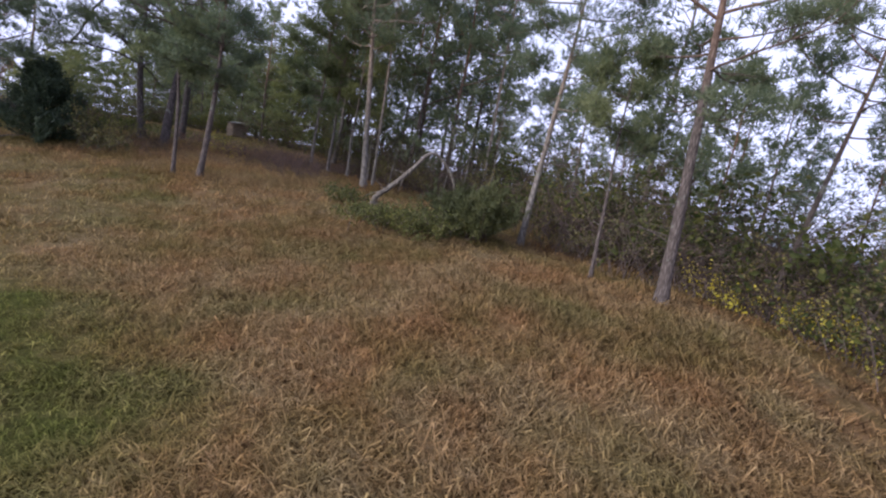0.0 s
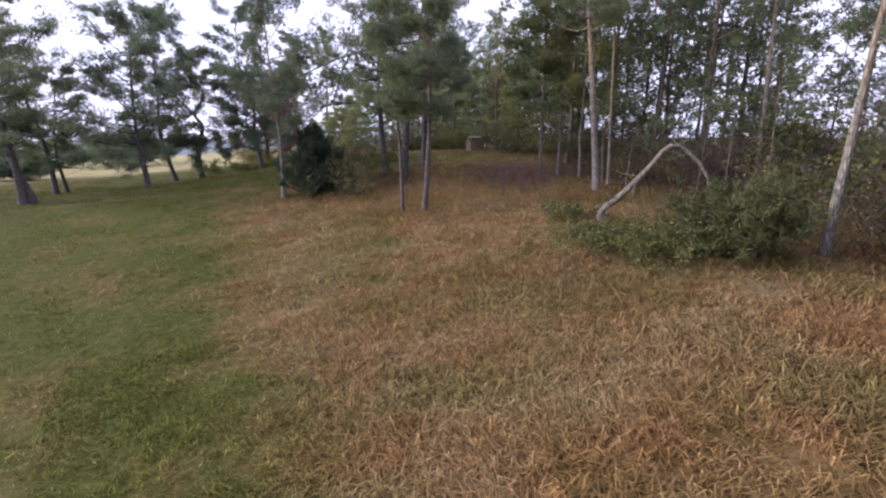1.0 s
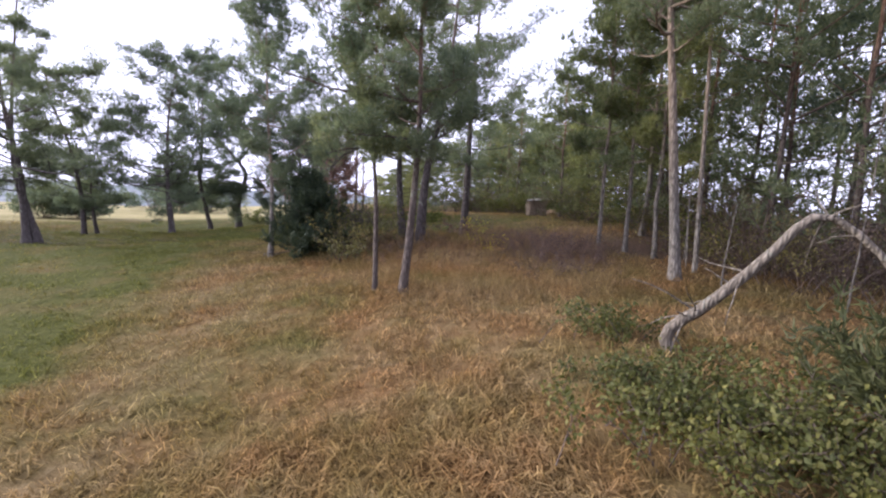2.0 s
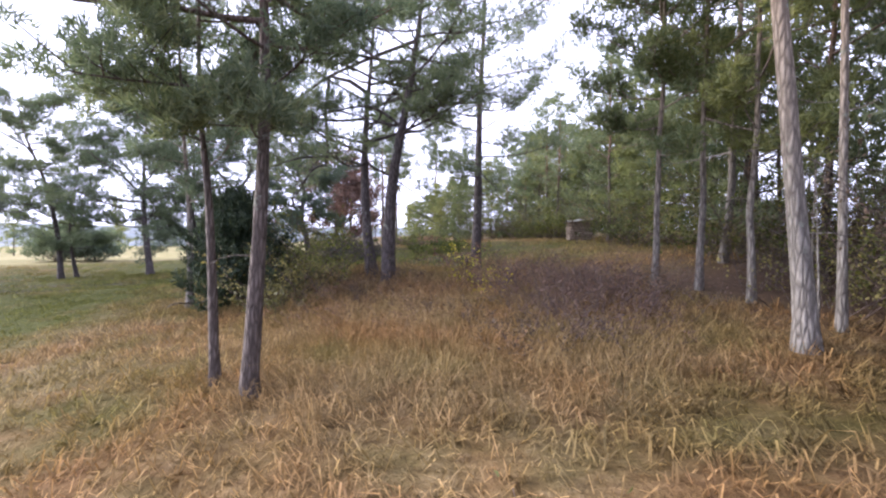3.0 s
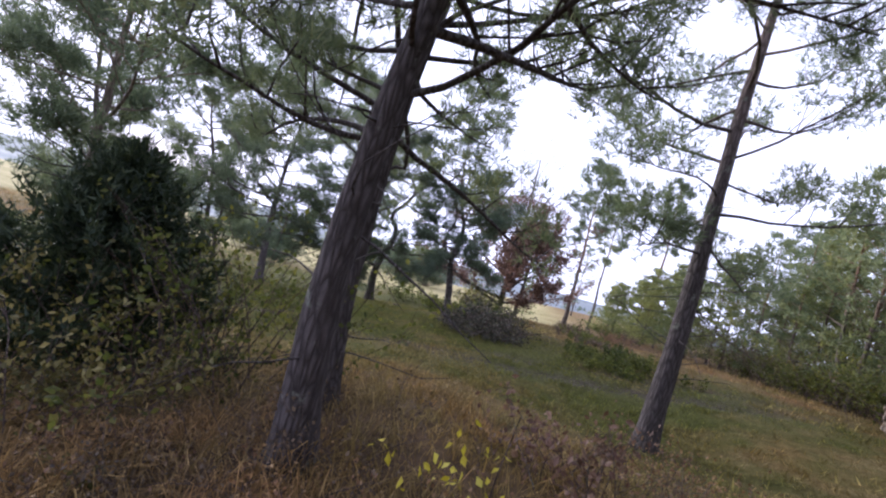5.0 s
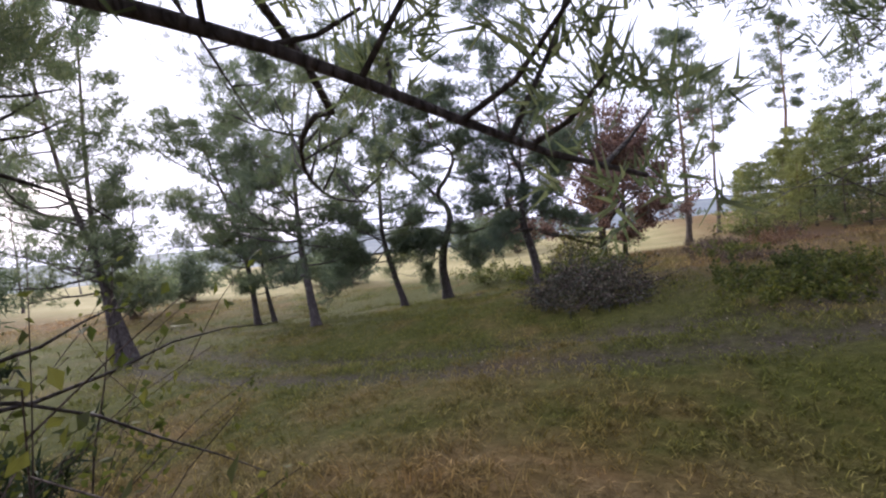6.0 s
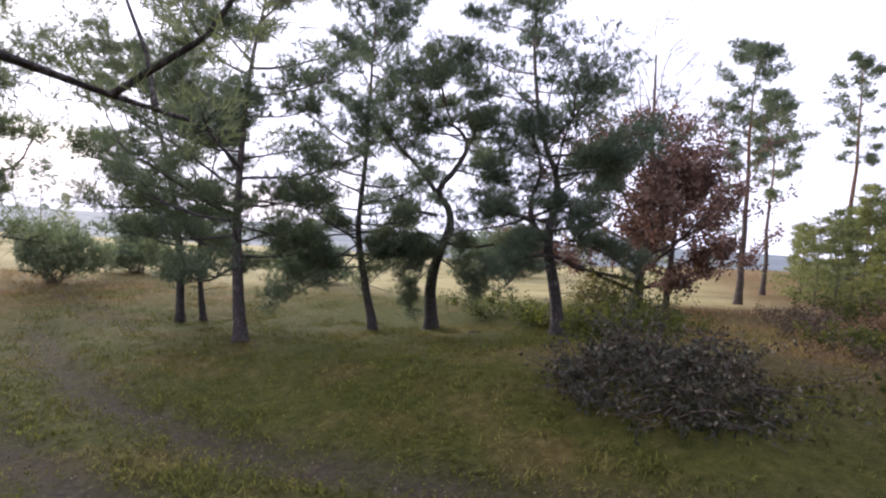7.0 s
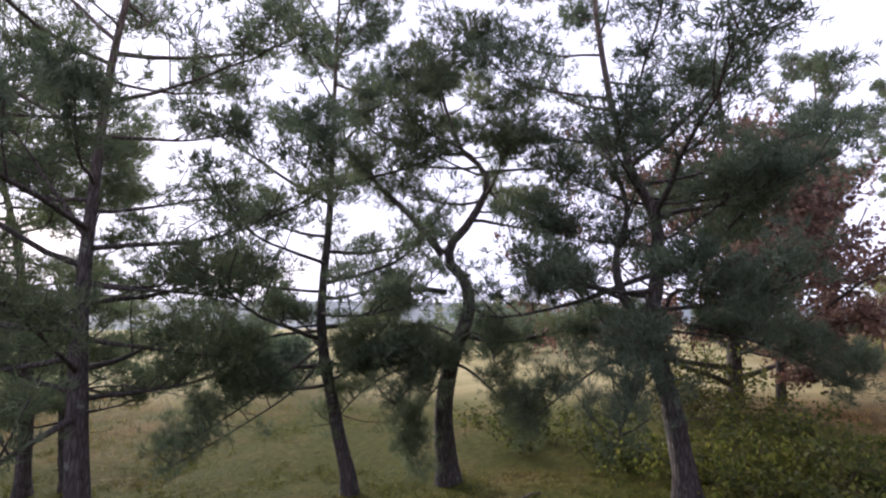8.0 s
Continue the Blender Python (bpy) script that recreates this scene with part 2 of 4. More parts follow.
class Bag:
    """Collects pieces of geometry with faces of one size."""

    def __init__(self):
        self.v, self.f, self.n = [], [], 0

    def add(self, v, f):
        self.v.append(np.asarray(v, float))
        self.f.append(np.asarray(f, int) + self.n)
        self.n += len(v)
        return self

    def both(self):
        return np.concatenate(self.v), np.concatenate(self.f)


def tube(points, radii, sides=7, wobble=0.0, rng=RNG):
    """A closed-ended tapering tube of quads along points."""
    p = np.asarray(points, float)
    r = np.asarray(radii, float)
    d = np.gradient(p, axis=0)
    d /= np.linalg.norm(d, axis=1, keepdims=True) + 1e-9
    ref = np.array([1.0, 0, 0]) if abs(d[0][0]) < 0.8 else np.array([0, 1.0, 0])
    u = np.cross(d, ref)
    u /= np.linalg.norm(u, axis=1, keepdims=True) + 1e-9
    w = np.cross(d, u)
    a = np.linspace(0, 2 * np.pi, sides, endpoint=False)
    k = 1 + wobble * rng.normal(size=(len(p), sides))
    v = p[:, None] + (r[:, None] * k)[..., None] * (np.cos(a)[None, :, None] * u[:, None] + np.sin(a)[None, :, None] * w[:, None])
    v = v.reshape(-1, 3)
    f = []
    for i in range(len(p) - 1):
        for j in range(sides):
            j2 = (j + 1) % sides
            f.append((i * sides + j, i * sides + j2, (i + 1) * sides + j2, (i + 1) * sides + j))
    return v, np.array(f)


def blades(base, way, length, width, rng, bend=0.0):
    """Thin three-cornered blades, one for each base point."""
    base, way = np.asarray(base, float), np.asarray(way, float)
    way = way / (np.linalg.norm(way, axis=1, keepdims=True) + 1e-9)
    side = np.cross(way, rng.normal(size=way.shape))
    side /= np.linalg.norm(side, axis=1, keepdims=True) + 1e-9
    length, width = np.broadcast_to(length, len(base))[:, None], np.broadcast_to(width, len(base))[:, None]
    tip = base + way * length
    v = np.stack([base - side * width / 2, base + side * width / 2, tip], 1).reshape(-1, 3)
    return v, np.arange(len(v)).reshape(-1, 3)


def leaves(base, size, rng, flat=0.0):
    """Pointed leaves of two triangles, folded along the middle, each turned its own way."""
    n = len(base)
    d = rng.normal(size=(n, 3))
    d[:, 2] -= flat
    d /= np.linalg.norm(d, axis=1, keepdims=True)
    s = np.cross(d, rng.normal(size=(n, 3)))
    s /= np.linalg.norm(s, axis=1, keepdims=True)
    up = np.cross(d, s)
    size = np.broadcast_to(size, n)[:, None]
    a, c = base, base + d * size
    m = base + d * size * 0.45
    l = m + s * size * 0.32 + up * size * 0.1
    r = m - s * size * 0.32 + up * size * 0.1
    v = np.stack([a, l, c, r], 1).reshape(-1, 3)
    k = np.arange(n)[:, None] * 4
    f = np.concatenate([k + [0, 1, 2], k + [0, 2, 3]], 1).reshape(-1, 3)
    return v, f


# ---- the ground ----
# low swells and hollows: x, y, height, breadth
BUMPS = ((0.2, 11.0, 0.75, 14.0), (-6.6, 13.0, 0.38, 9.0), (-11.2, 11.3, 0.22, 8.0), (-31.5, 7.5, -0.28, 16.0), (-29.5, 2.6, -0.16, 10.0),
         (-19.7, 16.8, -0.36, 6.0), (-31.0, 12.2, -0.14, 8.0), (-1.0, 2.5, 0.25, 30.0))


def ground_z(x, y):
    x, y = np.asarray(x, float), np.asarray(y, float)
    xc = -22 + 40 * np.tanh((x + 22) / 40)
    yc = 8 + 16 * np.tanh((y - 8) / 16)
    z = 0.196 - 0.0813 * xc + 0.0572 * yc - 0.00122 * xc**2 + 0.00055 * xc * yc + 0.00274 * yc**2
    z = z + 0.42 * np.exp(-((x + 17.4) ** 2 + (y - 13.6) ** 2) / 5.0)
    z = z + 0.22 * np.exp(-((x + 27.6) ** 2 + (y - 13.2) ** 2) / 4.0)
    z = z - 0.25 * np.exp(-((x + 24.6) ** 2) / 2.5 - ((y - 11.5) ** 2) / 40.0)
    z = z - 0.6 * np.exp(-((x + 46) ** 2 + (y - 19) ** 2) / 90.0)
    z = z - 0.75 * np.exp(-((x + 34) ** 2 + (y - 29) ** 2) / 50.0)
    for bx, by, h, r in BUMPS:
        z = z + h * np.exp(-((x - bx) ** 2 + (y - by) ** 2) / r)
    # the field falls away to the valley, and far hills rise behind it
    far = np.hypot(x + 22, y - 8)
    z = z - 0.055 * (np.hypot(np.clip(far - 62, 0, 420), 14) - 14)
    z = z + 0.030 * np.clip(far - 900, 0, 900) * (0.84 + 0.16 * np.sin(np.arctan2(y, x) * 9))
    return z


TRACKS = ((-22.35, 0.0), (-23.75, 0.0))


def track_x(y, k):
    """Where the two ruts of the earth track run."""
    return TRACKS[k][0] - 0.025 * np.minimum(np.asarray(y, float) - 12.5, 0) ** 2 - 0.02 * np.maximum(np.asarray(y, float) - 12.5, 0) ** 2


def smooth(a, b, v):
    t = np.clip((v - a) / (b - a), 0, 1)
    return t * t * (3 - 2 * t)


def dry_at(x, y):
    """How dry the turf is: tan on the open slope, greener along the mown lane and round the row of pines."""
    lane = smooth(7.1, 5.4, y + 0.10 * (x + 4)) * smooth(-30, -22, x) * smooth(-1.8, -3.6, x)
    olive = np.exp(-(((x + 10) / 3.2) ** 2 + ((y - 8.6) / 1.6) ** 2))
    green = np.exp(-(((x + 25.5) / 5) ** 2 + ((y - 9.5) / 6) ** 2))
    d = 0.86 - 0.80 * lane - 0.3 * olive - 0.62 * green - 0.35 * smooth(-14, -22, x) * smooth(-30, -24, x) - 0.45 * np.exp(-(((x + 23) / 4) ** 2 + ((y - 17.8) / 3.5) ** 2))
    d = d - 0.6 * np.exp(-(((x + 30) / 3.5) ** 2 + ((y - 10.5) / 4.5) ** 2))
    d = d - 0.25 * smooth(-31, -34, x) * smooth(16, 12, y)
    d = d - 0.7 * np.exp(-(((x + 30) / 6) ** 2 + ((y - 4.5) / 9) ** 2))
    d = d - 0.7 * smooth(-28, -30, x) * smooth(-40, -35, x) * smooth(3, 7, y) * smooth(16, 12, y)
    return np.clip(d, 0, 1)


def dirt_at(x, y):
    d = 0
    for k in (0, 1):
        d = np.maximum(d, np.exp(-((x - track_x(y, k)) / 0.42) ** 2) * smooth(-3, 4, y) * smooth(24, 18, y))
    for (x0, y0), (x1, y1) in (((-30.4, -4.5), (-28.0, 1.4)), ((-31.0, -4.6), (-28.0, 3.1))):
        t = np.clip(((x - x0) * (x1 - x0) + (y - y0) * (y1 - y0)) / ((x1 - x0) ** 2 + (y1 - y0) ** 2), 0, 1)
        d = np.maximum(d, 0.8 * np.exp(-((x - x0 - t * (x1 - x0)) ** 2 + (y - y0 - t * (y1 - y0)) ** 2) / 0.03))
    return np.clip(d, 0, 1) * 0.9


def litter_at(x, y):
    wood = smooth(17.0, 20.0, y - 0.25 * np.clip(x + 10, -20, 6)) * smooth(-17, -13, x)
    thick = np.exp(-(((x + 15.2) / 2.6) ** 2 + ((y - 14.2) / 2.2) ** 2))
    slope = 0.85 * np.exp(-(((x + 36.5) / 7) ** 2 + ((y - 19.4) / 3.2) ** 2))
    heap_side = 0.55 * np.exp(-(((x + 28.6) / 2.6) ** 2 + ((y - 15.6) / 2.4) ** 2))
    return np.clip(np.maximum(np.maximum(wood, slope), np.maximum(heap_side, thick * 0.9)), 0, 1)


def valley_haze_at(x, y):
    """Distance haze painted over the wooded low ground beyond the field."""
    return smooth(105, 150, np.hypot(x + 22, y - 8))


def field_at(x, y):
    """The pale stubble field behind the row of pines."""
    return smooth(-35, -41, x - 0.35 * np.clip(4 - y, 0, 14)) * smooth(20.5, 15.5, y)


def build_ground():
    ax = np.unique(np.concatenate([-22 - np.geomspace(24, 3500, 46), np.arange(-46, 12.01, 0.36), 12 + np.geomspace(0.4, 3500, 46)]))
    ay = np.unique(np.concatenate([8 - np.geomspace(14, 3500, 46), np.arange(-6, 26.01, 0.36), 26 + np.geomspace(0.4, 3500, 46)]))
    xx, yy = np.meshgrid(ax, ay)
    zz = ground_z(xx, yy)
    near = (xx > -46) & (xx < 12) & (yy > -6) & (yy < 26)
    rough = np.array([noise.fractal(Vector((a * 0.7, b * 0.7, 0)), 0.8, 2.0, 3) for a, b in zip(xx.ravel(), yy.ravel())]).reshape(xx.shape)
    zz = zz + np.where(near, 0.045 * rough, 0.0) - 0.11 * dirt_at(xx, yy)
    v = np.stack([xx, yy, zz], -1).reshape(-1, 3)
    nx, ny = len(ax), len(ay)
    i = (np.arange(ny - 1)[:, None] * nx + np.arange(nx - 1)[None]).ravel()
    f = np.stack([i, i + 1, i + nx + 1, i + nx], 1)
    x, y = v[:, 0], v[:, 1]
    me = mesh_of("ground", v, f, GROUND, True, {"dry": dry_at(x, y), "dirt": dirt_at(x, y), "litter": litter_at(x, y), "valley_haze": valley_haze_at(x, y), "field": field_at(x, y)})
    return tagged(new("ground", me), "rolling meadow of tan dry grass with green patches", "ground", kind="structure")


build_ground()


# ---- trees ----
def limb_path(start, az, elev, length, rng, n=6, lift=0.25, sway=0.12):
    """A crooked limb that leaves the trunk and lifts towards its end."""
    pts = [np.array(start, float)]
    a, e = az, elev
    for i in range(n):
        e += lift / n + rng.normal() * sway * 0.5
        a += rng.normal() * sway
        step = length / n
        pts.append(pts[-1] + step * np.array([math.cos(a) * math.cos(e), math.sin(a) * math.cos(e), math.sin(e)]))
    return np.array(pts)


def along(path, s):
    """Points at the fractions s of a path, and the direction there."""
    s = np.asarray(s, float) * (len(path) - 1)
    i = np.clip(s.astype(int), 0, len(path) - 2)
    f = (s - i)[:, None]
    return path[i] * (1 - f) + path[i + 1] * f, path[i + 1] - path[i]


def needle_tufts(paths, rng, step=0.1, per=9, length=0.16, width=0.022, inner=0.15):
    """Rosettes of needles along the outer stretch of twigs."""
    bases, ways = [], []
    for p in paths:
        total = np.linalg.norm(np.diff(p, axis=0), axis=1).sum()
        k = max(2, int(total * (1 - inner) / step))
        s = np.linspace(inner, 1, k)
        q, d = along(p, s)
        d = d / (np.linalg.norm(d, axis=1, keepdims=True) + 1e-9)
        for _ in range(per):
            w = d * 0.7 + rng.normal(size=d.shape) * 0.6
            w[:, 2] += 0.2
            bases.append(q + rng.normal(size=q.shape) * 0.025)
            ways.append(w)
    b, w = np.concatenate(bases), np.concatenate(ways)
    n = len(b)
    return blades(b, w, length * rng.uniform(0.7, 1.25, n), width * rng.uniform(0.7, 1.3, n), rng)


def clumps(centres, radii, rng, tufts, per, length, width):
    """Rounded, flattened pads of needle tufts that point up and outwards."""
    c = np.repeat(centres, tufts, axis=0)
    r = np.repeat(radii, tufts)[:, None]
    d = rng.normal(size=c.shape)
    d /= np.linalg.norm(d, axis=1, keepdims=True)
    base = c + d * r * rng.uniform(0.1, 1.0, (len(c), 1)) ** 0.6 * np.array([1.0, 1.0, 0.55])
    out = d * 0.55 + np.array([0, 0, 0.45])
    b = np.repeat(base, per, axis=0)
    w = np.repeat(out, per, axis=0) + rng.normal(size=b.shape) * 0.5
    n = len(b)
    return blades(b + rng.normal(size=b.shape) * 0.02, w, length * rng.uniform(0.7, 1.3, n), width * rng.uniform(0.7, 1.3, n), rng)


def profile(shape, h):
    """How far limbs reach at the height h of the crown, from 0 at its foot to 1 at its top."""
    if shape == "round":
        return 0.50 + 0.62 * math.sin(math.pi * min(h * 0.8 + 0.18, 1)) - 0.35 * h**3
    if shape == "flat":
        return 0.80 + 0.40 * math.sin(math.pi * h) - 0.25 * h**4
    if shape == "top":
        return 0.45 + 0.70 * math.sin(math.pi * min(0.15 + 0.7 * h, 1)) - 0.15 * h**4
    return 1.05 - 0.82 * h


def pine(name, label, seed, height, radius, crown_from, spread, trunk=None, limbs=24, mats=None, shape="round",
         dead=6, tufts=1.0, split_limbs=True, twigs=8, bare=0.34, size=1.0, thick=1.0, extra=(), fine=1.0, trim=None):
    """A Scots pine at the origin: a crooked tapering trunk, limbs, and a crown of needle tufts."""
    rng = np.random.default_rng(seed)
    wood, leaf = mats or (PINE_BARK, NEEDLES)
    root = new(name)
    if trunk is None:
        t = np.linspace(0, 1, 12)
        sw = np.cumsum(rng.normal(size=(12, 2)) * 0.035 * height / 8, axis=0)
        sw -= sw[0]
        trunk = np.column_stack([sw, t * height])
    trunk = np.asarray(trunk, float)
    n = 24
    pts, _ = along(trunk, np.linspace(0, 1, n))
    t = np.linspace(0, 1, n)
    rad = radius * (1 - 0.88 * t**0.85) * (1 + 0.5 * np.exp(-t * 40))
    pts[0, 2] -= 0.25
    tv, tf = tube(pts if split_limbs else pts[::2], np.maximum(rad, 0.012)[::1 if split_limbs else 2], 12 if split_limbs else 7, 0.05, rng)
    part("trunk", tv, tf, wood, root, smooth=True)
    pads, pad_r, near, near_r, limb_bag = [], [], [], [], Bag()

    def bough(p, r0, length, from_s, count):
        q = p if split_limbs else p[::3]
        lv, lf = tube(q, r0 * np.linspace(1, 0.22, len(q)), 6 if split_limbs else 3, 0.06, rng)
        if split_limbs:
            part("limb", lv, lf, wood, root, smooth=True)
        else:
            limb_bag.add(lv, lf)
        pads.append(p[-1])
        pad_r.append(0.20 + 0.05 * length)
        for j in range(count):
            sj = from_s + (0.98 - from_s) * (j + rng.uniform(0, 1)) / count
            b, d = along(p, np.array([sj]))
            a2 = math.atan2(d[0][1], d[0][0]) + (1 if j % 2 else -1) * rng.uniform(0.3, 1.2)
            tl = max(0.3, length * rng.uniform(0.14, 0.34))
            tw = limb_path(b[0], a2, rng.uniform(-0.1, 0.8), tl, rng, 2, 0.45, 0.22)
            if split_limbs:
                limb_bag.add(*tube(tw, 0.28 * r0 * np.linspace(1, 0.4, 3) + 0.003, 3, 0, rng))
            pads.append(tw[-1])
            pad_r.append((0.17 + 0.06 * length) * rng.uniform(0.75, 1.25))
            if split_limbs and rng.uniform() < 0.5:
                pads.append(tw[1] + rng.normal(size=3) * 0.1)
                pad_r.append(0.15 + 0.04 * length)

    for i in range(limbs):
        s = crown_from + (1 - crown_from) * ((i + rng.uniform(0, 0.8)) / limbs) ** 0.9
        s = min(s, 0.985)
        q, _ = along(trunk, np.array([s]))
        h = (s - crown_from) / (1 - crown_from)
        length = spread * profile(shape, h) * rng.uniform(0.6, 1.2)
        az = i * 2.4 + rng.normal() * 0.4
        if trim and math.cos(az - radians(trim[0])) > 0.2:
            if trim[1] < 0.3:
                continue
            length *= trim[1]
        elev = -0.08 + (0.45 if shape == "flat" else 0.75) * h + rng.normal() * 0.2
        r0 = max(0.008, (0.012 * length + 0.005) * (1 - 0.45 * h)) * thick
        bough(limb_path(q[0], az, elev, length, rng, 7, 0.35, 0.16), r0, length, bare, twigs)
    for pts_e, r_e in extra:
        p = path3(*pts_e)
        k = len(pads)
        bough(p, r_e, 0.5 * np.linalg.norm(p[-1] - p[0]) + 0.6, 0.45, twigs + 4)
        near += pads[k:]
        near_r += pad_r[k:]
        del pads[k:], pad_r[k:]
    for i in range(dead):
        s = rng.uniform(0.12, max(0.2, crown_from + 0.1))
        q, _ = along(trunk, np.array([s]))
        p = limb_path(q[0], rng.uniform(0, 6.28), rng.uniform(-0.3, 0.3), spread * rng.uniform(0.2, 0.6), rng, 5, -0.1, 0.25)
        limb_bag.add(*tube(p, (0.003 + 0.009 * rng.uniform(0.4, 1)) * np.linspace(1, 0.25, 6), 4, 0, rng))
    tagged(part("twig_spray", *limb_bag.both(), wood, root, smooth=True), kind="stuff")
    cv, cf = clumps(np.array(pads), np.array(pad_r), rng, int(15 * tufts) if split_limbs else 7, int(6 / fine) if split_limbs else 4, 0.12 * size, 0.024 * size * fine)
    if near:
        # low boughs that are seen close by carry slender needles
        nv, nf = clumps(np.array(near), np.array(near_r), rng, 18, 22, 0.10, 0.0055)
        cf = np.concatenate([cf, nf + len(cv)])
        cv = np.concatenate([cv, nv])
    tagged(part("crown", cv, cf, leaf, root), kind="stuff")
    return tagged(root, label, "pine tree")


def put(ob, x, y, turn=0.0, sink=0.0):
    ob.matrix_world = pose(x, y, float(ground_z(x, y)) - sink, 0, 0, turn)
    return ob


def path3(*pts):
    """A trunk line through a few points, rounded."""
    p = np.array(pts, float)
    t = np.linspace(0, len(p) - 1, 16)
    i = np.clip(t.astype(int), 0, len(p) - 2)
    out = []
    for k, u in zip(i, t - i):
        p0, p1, p2, p3 = p[max(k - 1, 0)], p[k], p[k + 1], p[min(k + 2, len(p) - 1)]
        out.append(0.5 * (2 * p1 + (p2 - p0) * u + (2 * p0 - 5 * p1 + 4 * p2 - p3) * u**2 + (3 * p1 - p0 - 3 * p2 + p3) * u**3))
    return np.array(out)



def lean(way, *pts):
    """A trunk line from sideways offset and height, leaning towards one bearing."""
    a = radians(way)
    return path3(*((o * math.cos(a), o * math.sin(a), h) for o, h in pts))


# the pair of young pines on the slope
put(pine("pine_tree", "slender young pine with a bare lower trunk in the meadow", 11, 5.4, 0.055, 0.50, 0.9, lean(67, (0, 0), (-0.05, 1.7), (-0.15, 3.0), (-0.1, 5.4)), 15, dead=3, fine=0.7), -11.5, 11.2)
put(pine("pine_tree", "pine with grey flaking trunk and broad airy crown in meadow", 12, 7.6, 0.085, 0.40, 2.1, lean(67, (0, 0), (0.10, 1.4), (0.16, 2.9), (0.12, 4.8), (0.2, 7.6)), 32, dead=2, tufts=0.85, fine=0.6, twigs=8, trim=(40, 0.4)), -11.0, 11.56)
put(pine("pine_tree", "thin pine with a pale trunk beside a dark juniper", 13, 6.9, 0.08, 0.34, 1.75, lean(67, (0, 0), (0.0, 2.0), (-0.15, 4.0), (-0.25, 6.9)), 26, (PALE_BARK, NEEDLES_BLUE), dead=3, tufts=0.95, fine=0.7), -17.4, 9.75)
# the two big old trunks standing close together, and the pine beyond
put(pine("pine_tree", "tall old pine with thick dark plated trunk and spreading limbs", 14, 8.6, 0.15, 0.40, 2.7,
         path3((0, 0, 0), (0.14, -0.02, 1.0), (0.24, 0.05, 2.2), (0.34, 0.22, 3.2), (0.45, 0.36, 4.2), (0.52, 0.5, 5.4), (0.6, 0.7, 8.6)), 26, (DARK_BARK, NEEDLES), "flat", 14, 0.75, thick=1.15, fine=0.55, trim=(0, 0.6),
         extra=((((0.36, 0.22, 3.3), (0.2, 0.9, 3.5), (-0.2, 1.9, 3.75), (-0.6, 3.0, 3.9)), 0.032),
                (((0.40, 0.32, 3.9), (-0.3, -0.3, 4.5), (-0.6, -0.9, 5.0)), 0.045),
                (((0.34, 0.2, 3.0), (0.1, -0.4, 3.4), (-0.3, -1.2, 3.3), (-0.8, -1.8, 3.1)), 0.03),
                (((0.47, 0.4, 4.6), (-1.5, -1.2, 4.3), (-3.6, -2.2, 3.8), (-5.6, -3.2, 3.2)), 0.04))), -15.85, 13.62)
put(pine("pine_tree", "tall old pine with a dark trunk close beside another", 15, 8.8, 0.135, 0.44, 2.5, path3((0, 0, 0), (-0.05, -0.10, 0.8), (-0.18, -0.15, 2.0), (-0.3, -0.12, 3.2), (-0.45, 0.0, 4.6), (-0.6, 0.3, 8.8)), 24, (DARK_BARK, NEEDLES), "flat", 14, 0.75, thick=1.1, fine=0.55,
         extra=((((-0.38, -0.06, 3.9), (-0.9, -0.9, 4.3), (-2.96, -0.82, 2.8), (-3.09, -1.05, 2.62), (-3.21, -1.28, 2.43), (-3.5, -1.44, 2.18), (-4.06, -1.56, 2.0), (-4.9, -1.64, 1.97)), 0.045),
                (((-0.25, -0.13, 2.3), (-0.5, -0.7, 2.5), (-0.9, -1.5, 2.5), (-1.4, -2.2, 2.3)), 0.04),
                (((-0.28, -0.12, 2.8), (-0.5, -0.9, 3.0), (-0.8, -1.8, 3.3)), 0.03),
                (((-0.4, -0.05, 4.1), (-0.3, 0.9, 4.3), (-0.5, 2.0, 4.4)), 0.035))), -16.75, 13.42)
put(pine("pine_tree", "old pine with bare lower limbs and a thin crown", 16, 9.8, 0.165, 0.30, 2.6, lean(73, (0, 0), (0.05, 2.2), (0.05, 4.5), (0.14, 7.2), (0.2, 9.8)), 40, (DARK_BARK, NEEDLES), "flat", 26, 0.8, thick=0.8, twigs=10, fine=0.55), -20.0, 16.92)
# the row along the field
ROW_WAY = 110.0
put(pine("pine_tree", "dark gnarled pine leaning over at the edge of the field", 20, 6.8, 0.12, 0.26, 2.2, lean(ROW_WAY, (0, 0), (-0.1, 1.9), (-0.45, 3.9), (-1.0, 5.6), (-1.2, 6.8)), 34, (DARK_BARK, NEEDLES_BLUE), "flat", 6, 1.1, twigs=9, thick=1.2, fine=0.6), -29.55, 2.45)
put(pine("pine_tree", "thinner pine growing close beside its neighbour in the row", 30, 5.2, 0.10, 0.34, 1.6, lean(ROW_WAY, (0, 0), (-0.14, 1.0), (-0.2, 2.2), (0.2, 5.2)), 20, (DARK_BARK, NEEDLES_BLUE), "flat", 4, 1.1, twigs=9, thick=1.2, fine=0.6), -29.95, 2.85)
put(pine("pine_tree", "dark gnarled pine with a broad flat crown in the row", 21, 7.3, 0.145, 0.25, 2.4, lean(ROW_WAY, (0, 0), (-0.12, 1.2), (-0.2, 2.4), (-0.2, 3.6), (-0.1, 5.6), (0.2, 7.3)), 38, (DARK_BARK, NEEDLES_BLUE), "flat", 6, 1.1, twigs=9, thick=1.2, fine=0.6), -27.9, 6.15)
